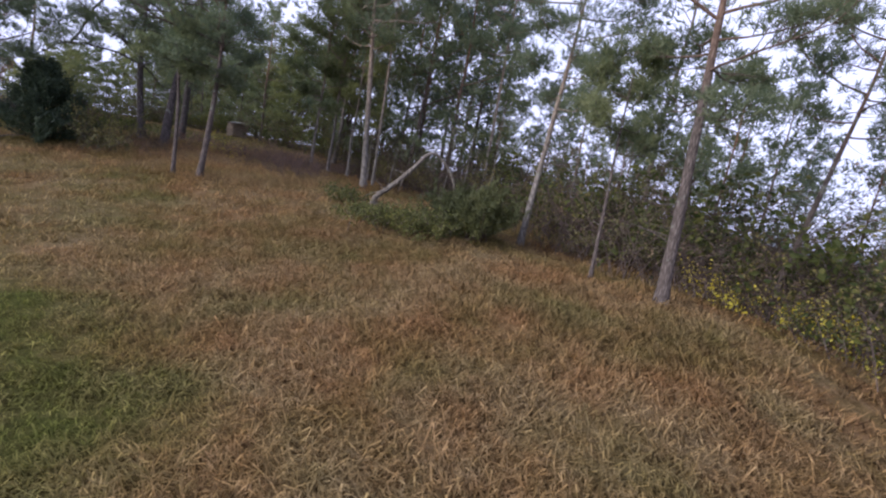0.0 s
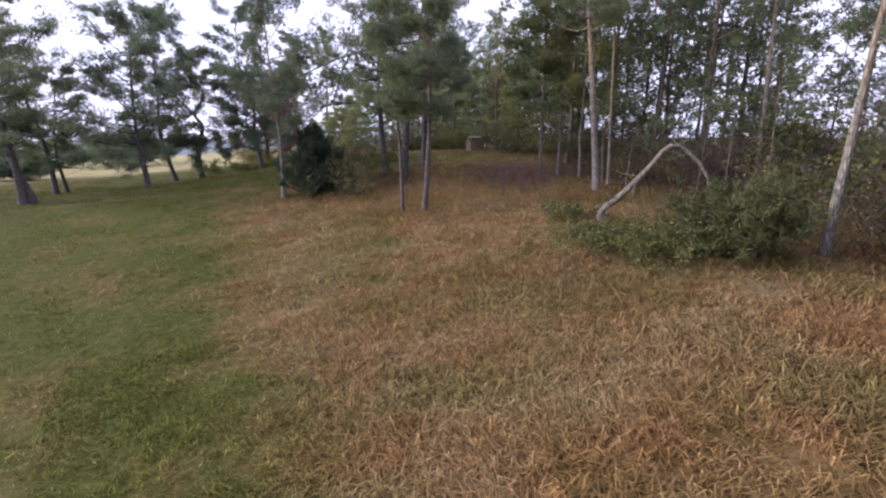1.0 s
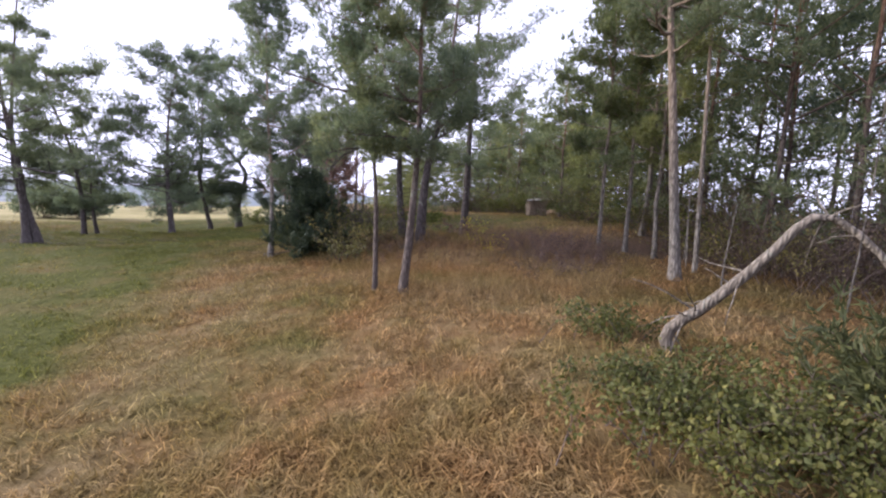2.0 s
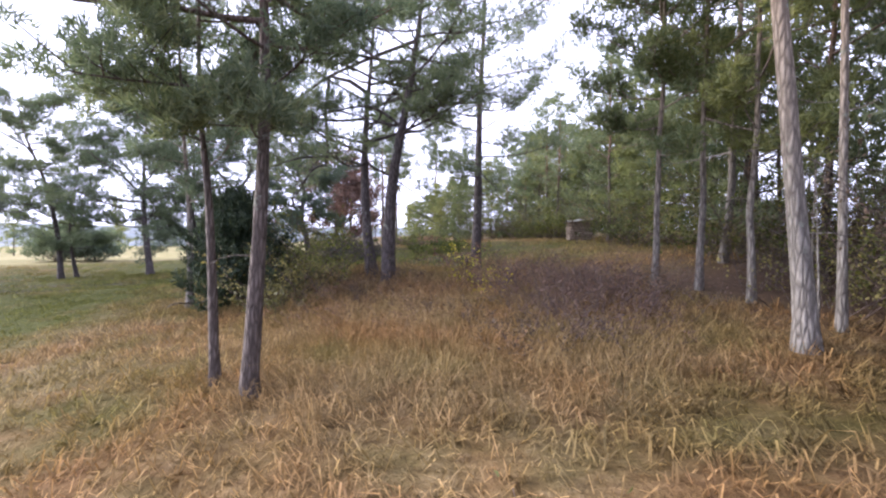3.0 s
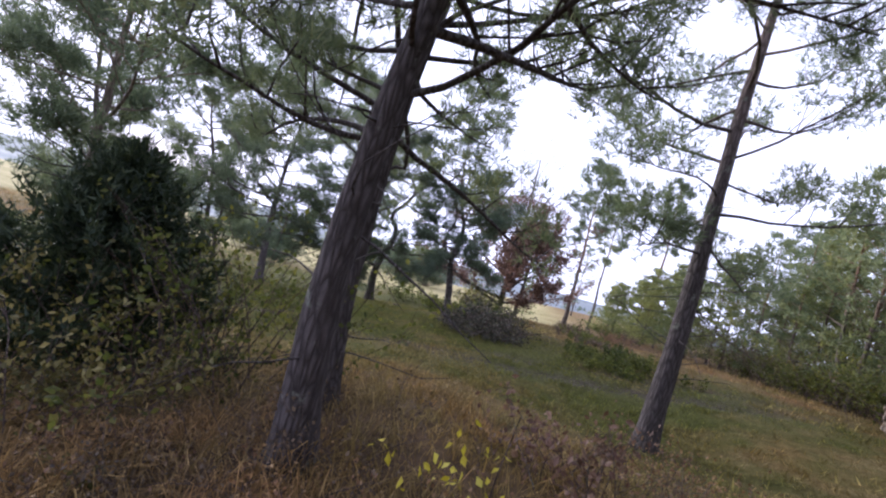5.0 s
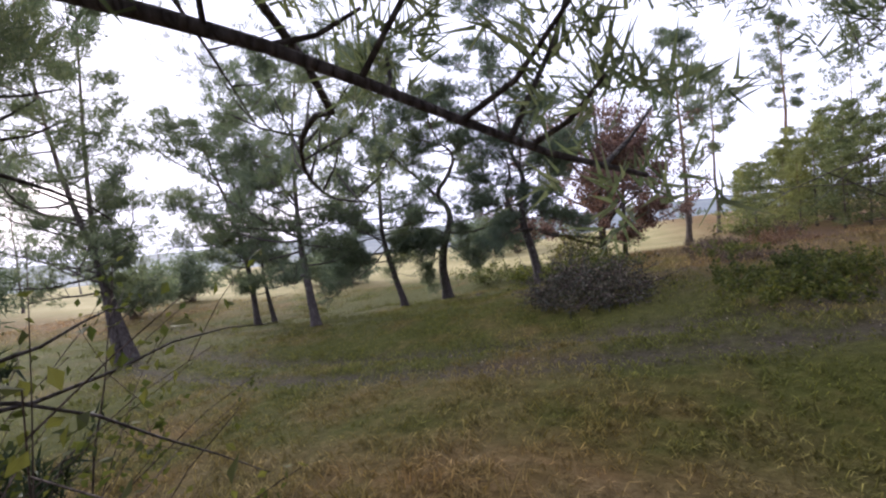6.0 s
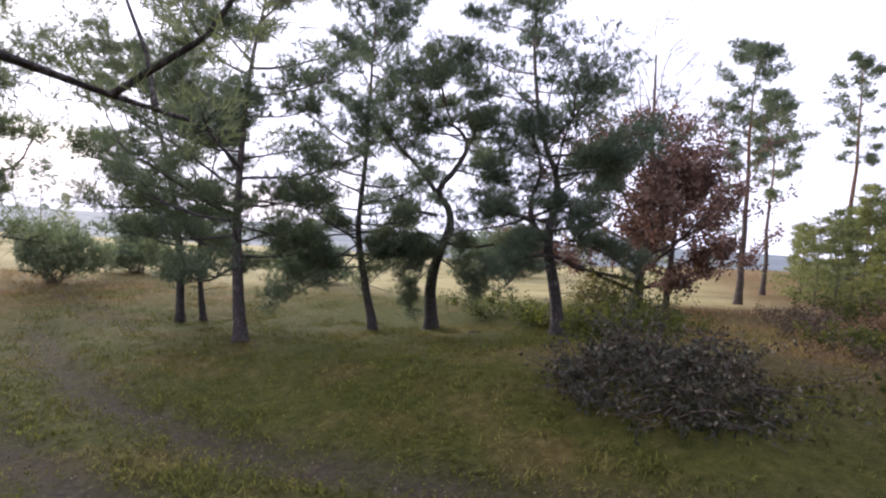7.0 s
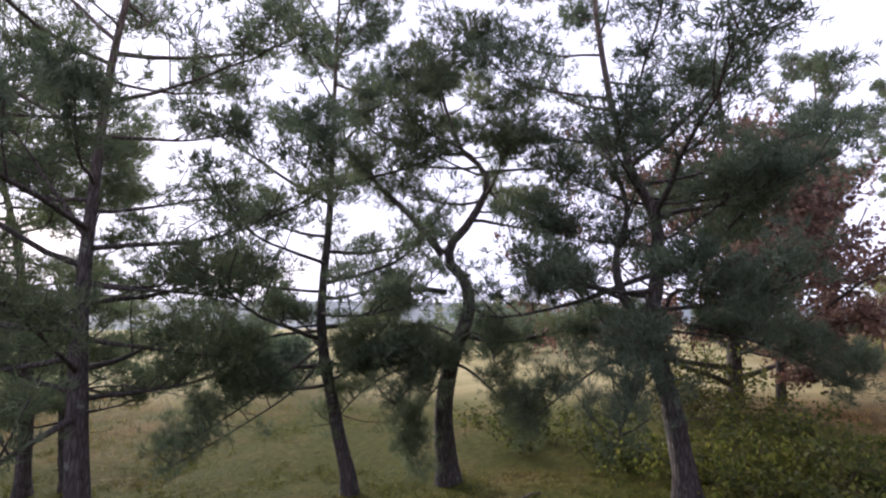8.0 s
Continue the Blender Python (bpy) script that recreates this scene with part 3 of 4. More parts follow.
put(pine("pine_tree", "dark pine with a slim trunk and dense crown in the row", 22, 8.1, 0.12, 0.21, 2.2, lean(ROW_WAY, (0, 0), (-0.35, 1.4), (-0.55, 2.6), (-0.47, 4.2), (-0.45, 6.4), (-0.42, 8.1)), 38, (DARK_BARK, NEEDLES_BLUE), "flat", 6, 1.15, twigs=9, thick=1.2, fine=0.6,
         extra=((((0.15, -0.45, 2.2), (0.7, -0.6, 1.9), (1.2, -1.0, 1.45), (1.5, -1.6, 1.0)), 0.03), (((0.16, -0.48, 2.4), (0.6, -1.2, 2.3), (0.9, -1.9, 1.9)), 0.03),
                (((0.18, -0.45, 2.0), (0.45, -0.8, 1.5), (0.9, -1.6, 0.9), (1.3, -2.3, 0.45)), 0.025))), -30.9, 7.6)
put(pine("pine_tree", "tall dark pine that forks low and leans over the heap", 23, 8.6, 0.15, 0.26, 2.0, lean(ROW_WAY, (0, 0), (-0.15, 1.0), (-0.38, 2.0), (-0.28, 2.7), (-0.28, 3.5), (-0.62, 4.2), (-0.95, 6.0), (-0.95, 8.6)), 38, (DARK_BARK, NEEDLES_BLUE), "flat", 6, 1.1, twigs=9, thick=1.25, fine=0.6,
         extra=((((0.13, -0.36, 2.0), (0.24, -0.66, 2.4), (0.27, -0.75, 2.9), (0.2, -0.6, 3.6), (0.3, -0.9, 4.6)), 0.075),
                (((0.24, -0.66, 2.4), (0.35, -1.1, 2.55), (0.4, -1.7, 2.5)), 0.03),
                (((0.02, -0.1, 1.7), (0.8, -0.5, 1.7), (1.5, -0.7, 1.35), (2.0, -0.8, 1.1)), 0.035), (((0.02, 0.1, 2.1), (0.4, 0.8, 1.9), (0.7, 1.5, 1.5)), 0.03),
                (((0.1, -0.3, 1.8), (0.2, -0.9, 1.6), (0.3, -1.5, 1.15), (0.35, -1.9, 0.8)), 0.025), (((0.1, -0.2, 2.2), (0.5, -0.1, 2.5), (1.0, 0.3, 2.4), (1.4, 0.5, 2.0)), 0.03))), -30.9, 12.2)
put(pine("pine_tree", "crooked forked pine with a bent trunk in the row", 27, 6.4, 0.175, 0.66, 1.7,
         lean(ROW_WAY, (0, 0), (-0.1, 0.8), (-0.06, 1.5), (0.2, 2.3), (0.32, 2.95), (-0.1, 3.5), (0.3, 4.0), (0.64, 4.8), (0.1, 5.3), (-0.2, 6.4)), 18, (DARK_BARK, NEEDLES_BLUE), "flat", 4, 1.1, twigs=9, thick=1.3, fine=0.6,
         extra=((((0.04, -0.12, 3.5), (0.2, -0.6, 4.1), (0.36, -1.1, 4.6), (0.5, -1.5, 5.1)), 0.07),
                (((0.02, -0.05, 2.9), (0.3, -0.7, 2.9), (0.35, -1.0, 2.3), (0.5, -1.5, 1.9)), 0.05),
                (((-0.1, 0.27, 2.4), (0.4, 0.3, 2.3), (0.9, 0.0, 1.9), (1.5, -0.3, 1.35)), 0.045),
                (((-0.1, 0.25, 2.2), (-0.1, 0.9, 2.15), (-0.2, 1.9, 2.35), (-0.3, 2.7, 2.45)), 0.05),
                (((-0.05, 0.15, 2.0), (0.5, -0.4, 2.1), (0.9, -0.9, 1.7)), 0.035),
                (((-0.02, 0.05, 1.7), (0.5, 0.2, 1.9), (0.9, -0.2, 1.6)), 0.03), (((0.0, 0.1, 1.9), (-0.4, -0.5, 2.1), (-0.6, -1.2, 1.9)), 0.03),
                (((0.0, 0.05, 1.8), (0.4, 0.5, 1.7), (0.5, 1.0, 1.3), (0.6, 1.3, 0.9)), 0.028), (((0.0, 0.0, 1.6), (0.5, -0.2, 1.3), (0.7, -0.3, 0.8), (0.75, -0.3, 0.4)), 0.018),
                (((0.0, 0.0, 1.9), (0.5, -0.7, 1.7), (0.6, -1.3, 1.3), (0.7, -1.7, 0.8)), 0.025), (((0.0, 0.1, 2.2), (0.5, -0.3, 2.4), (0.7, -0.9, 2.2), (0.8, -1.4, 1.8)), 0.03),
                (((0.0, 0.1, 2.0), (0.6, 0.1, 2.1), (0.9, 0.1, 1.8), (1.0, 0.0, 1.4)), 0.028), (((0.0, 0.1, 2.1), (0.4, 0.5, 2.3), (0.6, 0.8, 2.1), (0.7, 0.9, 1.7)), 0.028))), -31.5, 8.95)
put(pine("pine_tree", "leaning grey pine standing apart at the track", 28, 9.4, 0.16, 0.30, 3.0, lean(ROW_WAY, (0, 0), (-0.4, 1.6), (-0.6, 2.8), (-0.6, 5.0), (-0.3, 9.4)), 38, (DARK_BARK, NEEDLES_BLUE), "flat", 8, 0.9, twigs=8, fine=0.7, trim=(95, 0.35)), -25.2, 2.1)
put(pine("pine_tree", "old grey pine with long bare limbs close beside another", 29, 9.0, 0.15, 0.32, 2.9, lean(-30, (0, 0), (0.15, 2.4), (0.7, 5.0), (1.2, 9.0)), 30, (DARK_BARK, NEEDLES_BLUE), "flat", 8, 0.75, fine=0.7, trim=(95, 0.35)), -25.02, 1.82)
# slim tall pines at the far end of the row
for i, (x, y, h, r) in enumerate(((-40.7, 17.3, 9.2, 0.13), (-48.0, 19.6, 9.0, 0.12), (-52.0, 24.2, 12.0, 0.16))):
    put(pine("pine_tree", "slim tall pine with a bare trunk beyond the oak", 40 + i, h, r, 0.52, 1.35, None, 24, (PINE_BARK, NEEDLES_BLUE), "top", 7, size=1.25, tufts=0.8, fine=0.8, twigs=6), x, y)

# the edge of the wood: tall pines with pale bare trunks
EDGE = ((-10.1, 17.0, 8.4, 0.115, 0.46, 2.6, "tall pine with a pale orange trunk at the wood's edge"),
        (-10.4, 17.9, 8.6, 0.055, 0.58, 1.2, "thin pine with a pale bare trunk at the wood's edge"),
        (-3.55, 14.8, 7.4, 0.085, 0.36, 1.6, "slender pine with a grey trunk at the wood's edge"),
        (-0.15, 11.45, 7.0, 0.095, 0.34, 1.7, "pine with a reddish trunk and forked limbs on the bank"),
        (-1.37, 12.4, 3.6, 0.040, 0.55, 0.6, "thin young pine on the bank"),
        (-6.7, 19.2, 8.6, 0.07, 0.50, 1.3, "slender pine with a pale trunk behind the bent tree"),
        (1.5, 14.2, 6.6, 0.06, 0.45, 1.5, "leaning thin pine on the wooded bank"))
for i, (x, y, h, r, cf, sp, lab) in enumerate(EDGE):
    tip = np.random.default_rng(60 + i).normal(size=2) * 0.18 + np.array({0: (-0.3, -0.4), 2: (0.45, 0.35), 3: (-0.4, -0.4), 6: (0.5, 0.1)}.get(i, (0.0, 0.0)))
    put(pine("pine_tree", lab, 60 + i, h, r, cf, sp, path3((0, 0, 0), (*(tip * 0.5), h * 0.4), (*(tip * 0.9), h * 0.7), (*tip, h)), (28, 20, 24, 30, 12, 22, 20)[i], (PALE_BARK if i in (0, 1, 2, 5) else PINE_BARK, NEEDLES if i != 2 else NEEDLES_BLUE), "top", (6, 6, 10, 16, 6, 8, 8)[i], 0.75, fine=0.65), x, y)
for i, (x, y, h, r, cf) in enumerate(((-13.35, 17.8, 7.4, 0.06, 0.30), (-13.0, 18.4, 7.8, 0.065, 0.34), (-12.0, 18.4, 7.4, 0.06, 0.26))):
    put(pine("pine_tree", "young pine with a pale thin trunk and light green crown", 70 + i, h, r, cf, 1.6, None, 28, (PALE_BARK, NEEDLES_LIGHT), "round", 4, 0.8), x, y)

# ---- the wood behind ----
def young_pine(seed, h, leaf, cf, sp, shape, wood=None):
    return pine("pine_tree", "dense green pine in the wood behind the meadow", seed, h, 0.010 * h, cf, sp, None, 29, (wood or PINE_BARK, leaf), shape, 4, 0.55, False, 5, 0.2, 1.9)


WOOD = [young_pine(81, 8.5, NEEDLES, 0.03, 2.2, "round"), young_pine(82, 10.0, NEEDLES, 0.38, 2.1, "top"),
        young_pine(83, 6.0, NEEDLES_LIGHT, 0.02, 1.9, "cone"), young_pine(84, 9.2, NEEDLES_BLUE, 0.22, 2.2, "round", PALE_BARK)]
SPOTS = []
wr = np.random.default_rng(5)


def clear_of(x, y, gap):
    return all((x - a) ** 2 + (y - b) ** 2 > gap * gap for a, b in SPOTS)


def scatter(count, box, keep, gap, kinds, scale=(0.8, 1.2)):
    """Copies of the wood's pines over a stretch of ground."""
    made = tries = 0
    while made < count and tries < 4000:
        tries += 1
        x, y = wr.uniform(box[0], box[1]), wr.uniform(box[2], box[3])
        if not keep(x, y) or not clear_of(x, y, gap):
            continue
        SPOTS.append((x, y))
        k = kinds[int(wr.integers(len(kinds)))]
        s = wr.uniform(*scale)
        m = pose(x, y, float(ground_z(x, y)) - 0.05, 0, 0, wr.uniform(0, 360)) @ Matrix.Diagonal((s, s, s * wr.uniform(0.9, 1.1), 1))
        tagged(copy_thing(WOOD[k], m), group="pines of the wood")
        made += 1


def edge_y(x):
    """The line along which the wood meets the meadow."""
    return 20.6 - 0.45 * (x + 14) if x < 4 else 12.5 - 0.9 * (x - 4)


scatter(6, (-13, -8.2, 10, 34), lambda x, y: edge_y(x) + 0.6 < y < edge_y(x) + 5, 1.6, (0, 0, 3), (0.85, 1.05))
scatter(3, (2, 12, 10, 34), lambda x, y: edge_y(x) + 0.8 < y < edge_y(x) + 7, 1.9, (1, 1, 3), (0.75, 1.0))
scatter(12, (-12, 6, 4, 48), lambda x, y: edge_y(x) + 6 < y < edge_y(x) + 16, 2.4, (0, 3), (0.4, 0.6))
scatter(26, (-2, 17, 2, 34), lambda x, y: edge_y(x) + 2.5 < y < edge_y(x) + 9, 1.3, (0, 0, 0, 2), (0.50, 0.66))
scatter(12, (-8, 5, 8, 30), lambda x, y: edge_y(x) + 2.2 < y < edge_y(x) + 7, 1.3, (0, 0, 3), (0.42, 0.6))
scatter(9, (-16.5, -9, 20.2, 27), lambda x, y: y > 20.5, 1.6, (0, 0, 3), (0.85, 1.05))
for i in range(26):
    # the clearing's far edge, with boughs down to the ground
    u, back = (i % 13) / 12.0, i // 13
    if u < 0.2 and not back:
        continue
    x = -16.2 - 19.0 * u + wr.normal() * 0.35
    y = 20.9 + 3.4 * math.sin(min(u * 2.1, 1.57)) - 2.0 * max(0, u - 0.75) + 2.0 * back + wr.normal() * 0.4
    if math.hypot(x + 23.2, y - 22.2) < 2.2:
        y += 1.5
    SPOTS.append((x, y))
    sc = wr.uniform(0.62, 0.85) if i % 3 else wr.uniform(0.75, 0.95)
    m = pose(x, y, float(ground_z(x, y)) - 0.05, 0, 0, wr.uniform(0, 360)) @ Matrix.Diagonal((sc * 1.15, sc * 1.15, sc, 1))
    tagged(copy_thing(WOOD[(2, 0, 0)[i % 3]], m), group="pines of the wood")
for i in range(14):
    # young growth that closes the gaps between the taller pines
    x = -15.6 - 18.5 * i / 13 + wr.normal() * 0.3
    u = (-15.6 - x) / 18.5
    y = 22.2 + 3.4 * math.sin(min(max(u, 0) * 2.1, 1.57)) - 2.0 * max(0, u - 0.75) + wr.normal() * 0.3
    sc = wr.uniform(0.55, 0.75)
    m = pose(x, y, float(ground_z(x, y)) - 0.05, 0, 0, wr.uniform(0, 360)) @ Matrix.Diagonal((sc * 1.4, sc * 1.4, sc, 1))
    tagged(copy_thing(WOOD[2 if i % 2 else 0], m), group="pines of the wood")
scatter(9, (-42, -31, 25, 31), lambda x, y: True, 1.7, (0, 0, 2), (0.7, 0.85))
scatter(8, (-44, -14, 31, 40), lambda x, y: True, 1.9, (0, 3, 2), (0.62, 0.85))
scatter(8, (-62, -40, 22, 42), lambda x, y: y > 24, 2.6, (2, 0), (0.6, 0.9))
scatter(9, (-110, -60, -60, 20), lambda x, y: (x + 70) ** 2 + (y + 25) ** 2 > 200, 7.0, (2, 0), (0.5, 0.9))
scatter(8, (-60, -20, -46, -20), lambda x, y: True, 4.5, (0, 3), (0.7, 1.0))
for i, (ob, (x, y)) in enumerate(zip(WOOD, ((-15.9, 22.4), (-9.4, 23.4), (-31.5, 30.5), (-1.5, 18.6)))):
    put(ob, x, y, 40 * i)
    tagged(ob, group="pines of the wood")


# ---- shrubs ----
def stems(rng, count, height, spread, base=0.15, r=0.008, branch=4):
    """Crooked stems from one stool, with side shoots. Returns geometry and the shoots' lines."""
    bag, lines = Bag(), []
    for _ in range(count):
        a, e = rng.uniform(0, 6.283), rng.uniform(0.75, 1.45)
        b = np.array([rng.normal() * base, rng.normal() * base, -0.08])
        ln = height * rng.uniform(0.65, 1.1)
        p = limb_path(b, a, e, ln, rng, 5, -spread, 0.2)
        rr = r * rng.uniform(0.6, 1.3)
        bag.add(*tube(p, rr * np.linspace(1, 0.3, 6), 3, 0, rng))
        lines.append(p)
        for _ in range(branch):
            q, d = along(p, np.array([rng.uniform(0.25, 0.95)]))
            w = limb_path(q[0], math.atan2(d[0][1], d[0][0]) + rng.normal() * 1.1, rng.uniform(0.1, 1.1), ln * rng.uniform(0.18, 0.4), rng, 2, 0.1, 0.25)
            bag.add(*tube(w, 0.45 * rr * np.linspace(1, 0.4, 3), 3, 0, rng))
            lines.append(w)
    return bag, lines


def shrub(label, seed, height, count, leaf, per, size, spread=0.5, wood=None, base=0.2, name="shrub", r=0.008, branch=4, scatter_by=0.05):
    rng = np.random.default_rng(seed)
    root = new(name)
    bag, lines = stems(rng, count, height, spread, base, r, branch)
    tagged(part("stem_tangle", *bag.both(), wood or TWIG, root, smooth=True), kind="stuff")
    if per:
        pts = np.concatenate([along(p, rng.uniform(0.2, 1, per))[0] for p in lines])
        pts += rng.normal(size=pts.shape) * scatter_by
        v, f = leaves(pts, size * rng.uniform(0.6, 1.3, len(pts)), rng, 0.2)
        tagged(part("foliage", v, f, leaf, root), kind="stuff")
    return tagged(root, label, "shrub")


def juniper(label, seed, height, radius):
    rng = np.random.default_rng(seed)
    root = new("juniper")
    bag, paths = Bag(), []
    for i in range(120):
        h = (i + rng.uniform()) / 120
        z = 0.05 + h * height * 0.93
        a = i * 2.4 + rng.normal() * 0.3
        ln = radius * (1.0 - 0.85 * h**1.1) * rng.uniform(0.75, 1.2)
        p = limb_path((0, 0, z * 0.8), a, -0.12 + 1.1 * h, ln, rng, 4, 0.55, 0.15)
        bag.add(*tube(p, 0.012 * np.linspace(1, 0.3, 5), 3, 0, rng))
        paths.append(p)
        for _ in range(6):
            q, d = along(p, np.array([rng.uniform(0.3, 1)]))
            paths.append(limb_path(q[0], math.atan2(d[0][1], d[0][0]) + rng.normal() * 0.9, rng.uniform(0.2, 1.3), rng.uniform(0.2, 0.42), rng, 2, 0.3, 0.2))
    tagged(part("stem_tangle", *bag.both(), TWIG, root, smooth=True), kind="stuff")
    v, f = needle_tufts(paths, rng, 0.07, 9, 0.11, 0.024, 0.0)
    tagged(part("foliage", v, f, JUNIPER, root), kind="stuff")
    return tagged(root, label, "juniper")


put(juniper("dark green upright juniper bush in the grass", 301, 2.35, 1.45), -17.0, 10.75)

# thicket of rust-brown bushes round the big trunks
THICKET = ((-14.2, 13.7), (-14.9, 13.2), (-15.5, 12.7), (-13.4, 14.6), (-14.3, 14.9), (-13.0, 15.6), (-15.2, 14.3), (-14.1, 16.2), (-15.0, 15.6), (-15.9, 13.6),
           (-12.5, 13.9), (-12.2, 15.0), (-13.6, 12.7), (-16.2, 16.6), (-17.6, 16.5), (-11.4, 14.6), (-15.8, 17.2), (-13.2, 17.0))
for i, (x, y) in enumerate(THICKET):
    low = 0.5 if x > -15.6 and 12.4 < y < 15.3 else 0.75
    leaf = (RUST_LEAF, DULL_LEAF)[i % 2]
    put(shrub(("rust-brown leafy shrub in a tangled thicket", "dull brown shrub in a tangled thicket")[i % 2],
              400 + i, low, 34, leaf, 5, 0.030, 0.7, None, 0.45, r=0.005, branch=6), x, y)
for i, (x, y, h) in enumerate(((-12.4, 15.6, 0.95), (-13.2, 16.0, 1.0), (-11.9, 16.3, 0.9), (-12.8, 16.9, 0.9), (-14.6, 15.6, 0.7), (-13.9, 16.4, 0.9), (-11.3, 15.3, 0.7))):
    put(shrub("tall reddish-brown twiggy shrub in the thicket", 450 + i, h, 40, RED_LEAF, 5, 0.026, 0.4, None, 0.4, r=0.005, branch=8), x, y)
put(shrub("sapling with bright yellow autumn leaves", 431, 1.15, 5, YELLOW_LEAF, 9, 0.05, 0.02, None, 0.03), -14.8, 14.9)
put(shrub("low bush with reddish-brown autumn leaves", 432, 0.8, 18, RED_LEAF, 6, 0.06, 0.5, None, 0.25), -16.8, 15.4)
put(shrub("small sapling with yellow leaves under the pines", 433, 0.7, 3, YELLOW_LEAF, 6, 0.06, 0.4, None, 0.1), -14.1, 15.1)
for i, (x, y, h) in enumerate(((-16.7, 12.35, 1.9), (-16.0, 11.7, 1.5), (-17.3, 12.0, 2.0), (-15.4, 11.6, 0.9))):
    put(shrub("olive-green bush with yellowing leaves beside the big trunks", 440 + i, h, 24, OLIVE_LEAF if i % 2 else GREEN_LEAF, 9, 0.06, 0.55, None, 0.35), x, y)
# bushes at the foot of the wood
for i in range(30):
    rr = np.random.default_rng(500 + i)
    x = -13.5 + 16.5 * i / 29
    y = edge_y(x) - 0.6 + rr.uniform(-0.2, 2.6) + (1.6 if -7.2 < x < -3.6 else 0.0)
    kind = i % 3
    put(shrub(("bare brown shrub at the foot of the wood", "dull green shrub at the foot of the wood", "reddish bare shrub at the foot of the wood")[kind], 500 + i, rr.uniform(1.0, 2.3), 20,
              (DULL_LEAF, OLIVE_LEAF, DULL_LEAF)[kind], (4, 8, 3)[kind], 0.05, 0.45, None, 0.35, r=0.009), x, y)
for i, (x, y) in enumerate(((0.9, 13.9), (1.7, 13.6), (2.4, 13.2), (3.1, 13.0), (3.7, 12.4), (4.4, 12.0), (2.2, 14.2))):
    put(shrub("shrub with yellow-green leaves on the bank", 540 + i, 0.95, 20, FRESH_LEAF if i % 3 else YELLOW_LEAF, 5, 0.06, 0.5, None, 0.4), x, y)


THORN = [shrub("dense brown leafless thorn bush in the wood", 560, 2.9, 38, DULL_LEAF, 11, 0.05, 0.45, None, 0.6, r=0.010, branch=4),
         shrub("dull olive thorn bush in the wood", 561, 2.5, 36, OLIVE_LEAF, 11, 0.055, 0.5, None, 0.6, r=0.009, branch=4),
         shrub("dense dull green bush under the pines", 562, 1.9, 34, GREEN_LEAF, 13, 0.085, 0.55, None, 0.6, r=0.008, branch=4)]


def fill(k, x, y, s):
    if math.hypot(x + 23.2, y - 22.2) < 2.2:
        return
    m = pose(x, y, float(ground_z(x, y)), 0, 0, 137 * x) @ Matrix.Diagonal((s * 1.15, s * 1.15, s, 1))
    tagged(copy_thing(THORN[k], m), group="bushes under the pines")


tr = np.random.default_rng(56)
for i in range(34):
    x = -7.5 + 21.0 * i / 33
    fill((0, 2, 1)[i % 3], x, edge_y(x) + tr.uniform(0.9, 4.0) + (1.4 if -7.2 < x < -3.6 else 0.0), tr.uniform(0.9, 1.2) * (1.35 if i % 3 == 1 else 1.0))
for i in range(5, 24):
    u = i / 23.0
    fill((2, 1, 2, 0)[i % 4], -15.4 - 19.5 * u + tr.normal() * 0.3, 20.2 + 3.4 * math.sin(min(u * 2.1, 1.57)) - 2.0 * max(0, u - 0.75) + tr.uniform(0.0, 1.2), tr.uniform(0.6, 1.0))
for i in range(9):
    fill((2, 1, 0)[i % 3], -14.8 + 0.75 * i, 20.3 - 0.2 * i + tr.uniform(0, 1.8), tr.uniform(0.6, 0.95))
for ob, (x, y) in zip(THORN, ((-2.4, 17.2), (-13.4, 21.2), (-18.4, 23.6))):
    put(ob, x, y)
    tagged(ob, group="bushes under the pines")


# ---- the bent tree ----
def bent_tree():
    rng = np.random.default_rng(33)
    root = new("bent_tree")
    a = radians(40)
    p = path3(*((o * math.cos(a), o * math.sin(a), h) for o, h in ((0.04, -0.15), (-0.07, 0.06), (-0.09, 0.2), (0.08, 0.4), (0.24, 0.53), (0.55, 0.88), (0.84, 1.24), (1.02, 1.5), (1.22, 1.54), (1.48, 1.36), (1.72, 1.08), (1.86, 0.7))))
    part("trunk", *tube(p, np.concatenate([np.linspace(0.075, 0.055, 8), np.linspace(0.05, 0.022, 8)]), 10, 0.05, rng), DEAD_WOOD, root, "bleached bare bark", True)
    bag = Bag()
    for i in range(16):
        q, d = along(p, np.array([rng.uniform(0.15, 0.85)]))
        w = limb_path(q[0], rng.uniform(0, 6.28), rng.uniform(-0.9, 0.9), rng.uniform(0.2, 0.9), rng, 4, -0.2, 0.3)
        bag.add(*tube(w, 0.012 * np.linspace(1, 0.3, 5), 4, 0, rng))
    part("twig_spray", *bag.both(), DEAD_WOOD, root, smooth=True)
    tagged(root.children[-1], kind="stuff")
    return tagged(root, "dead tree bent over in a bleached arch", "tree")


arch = bent_tree()
arch.matrix_world = pose(-6.8, 13.3, float(ground_z(-6.8, 13.3)))


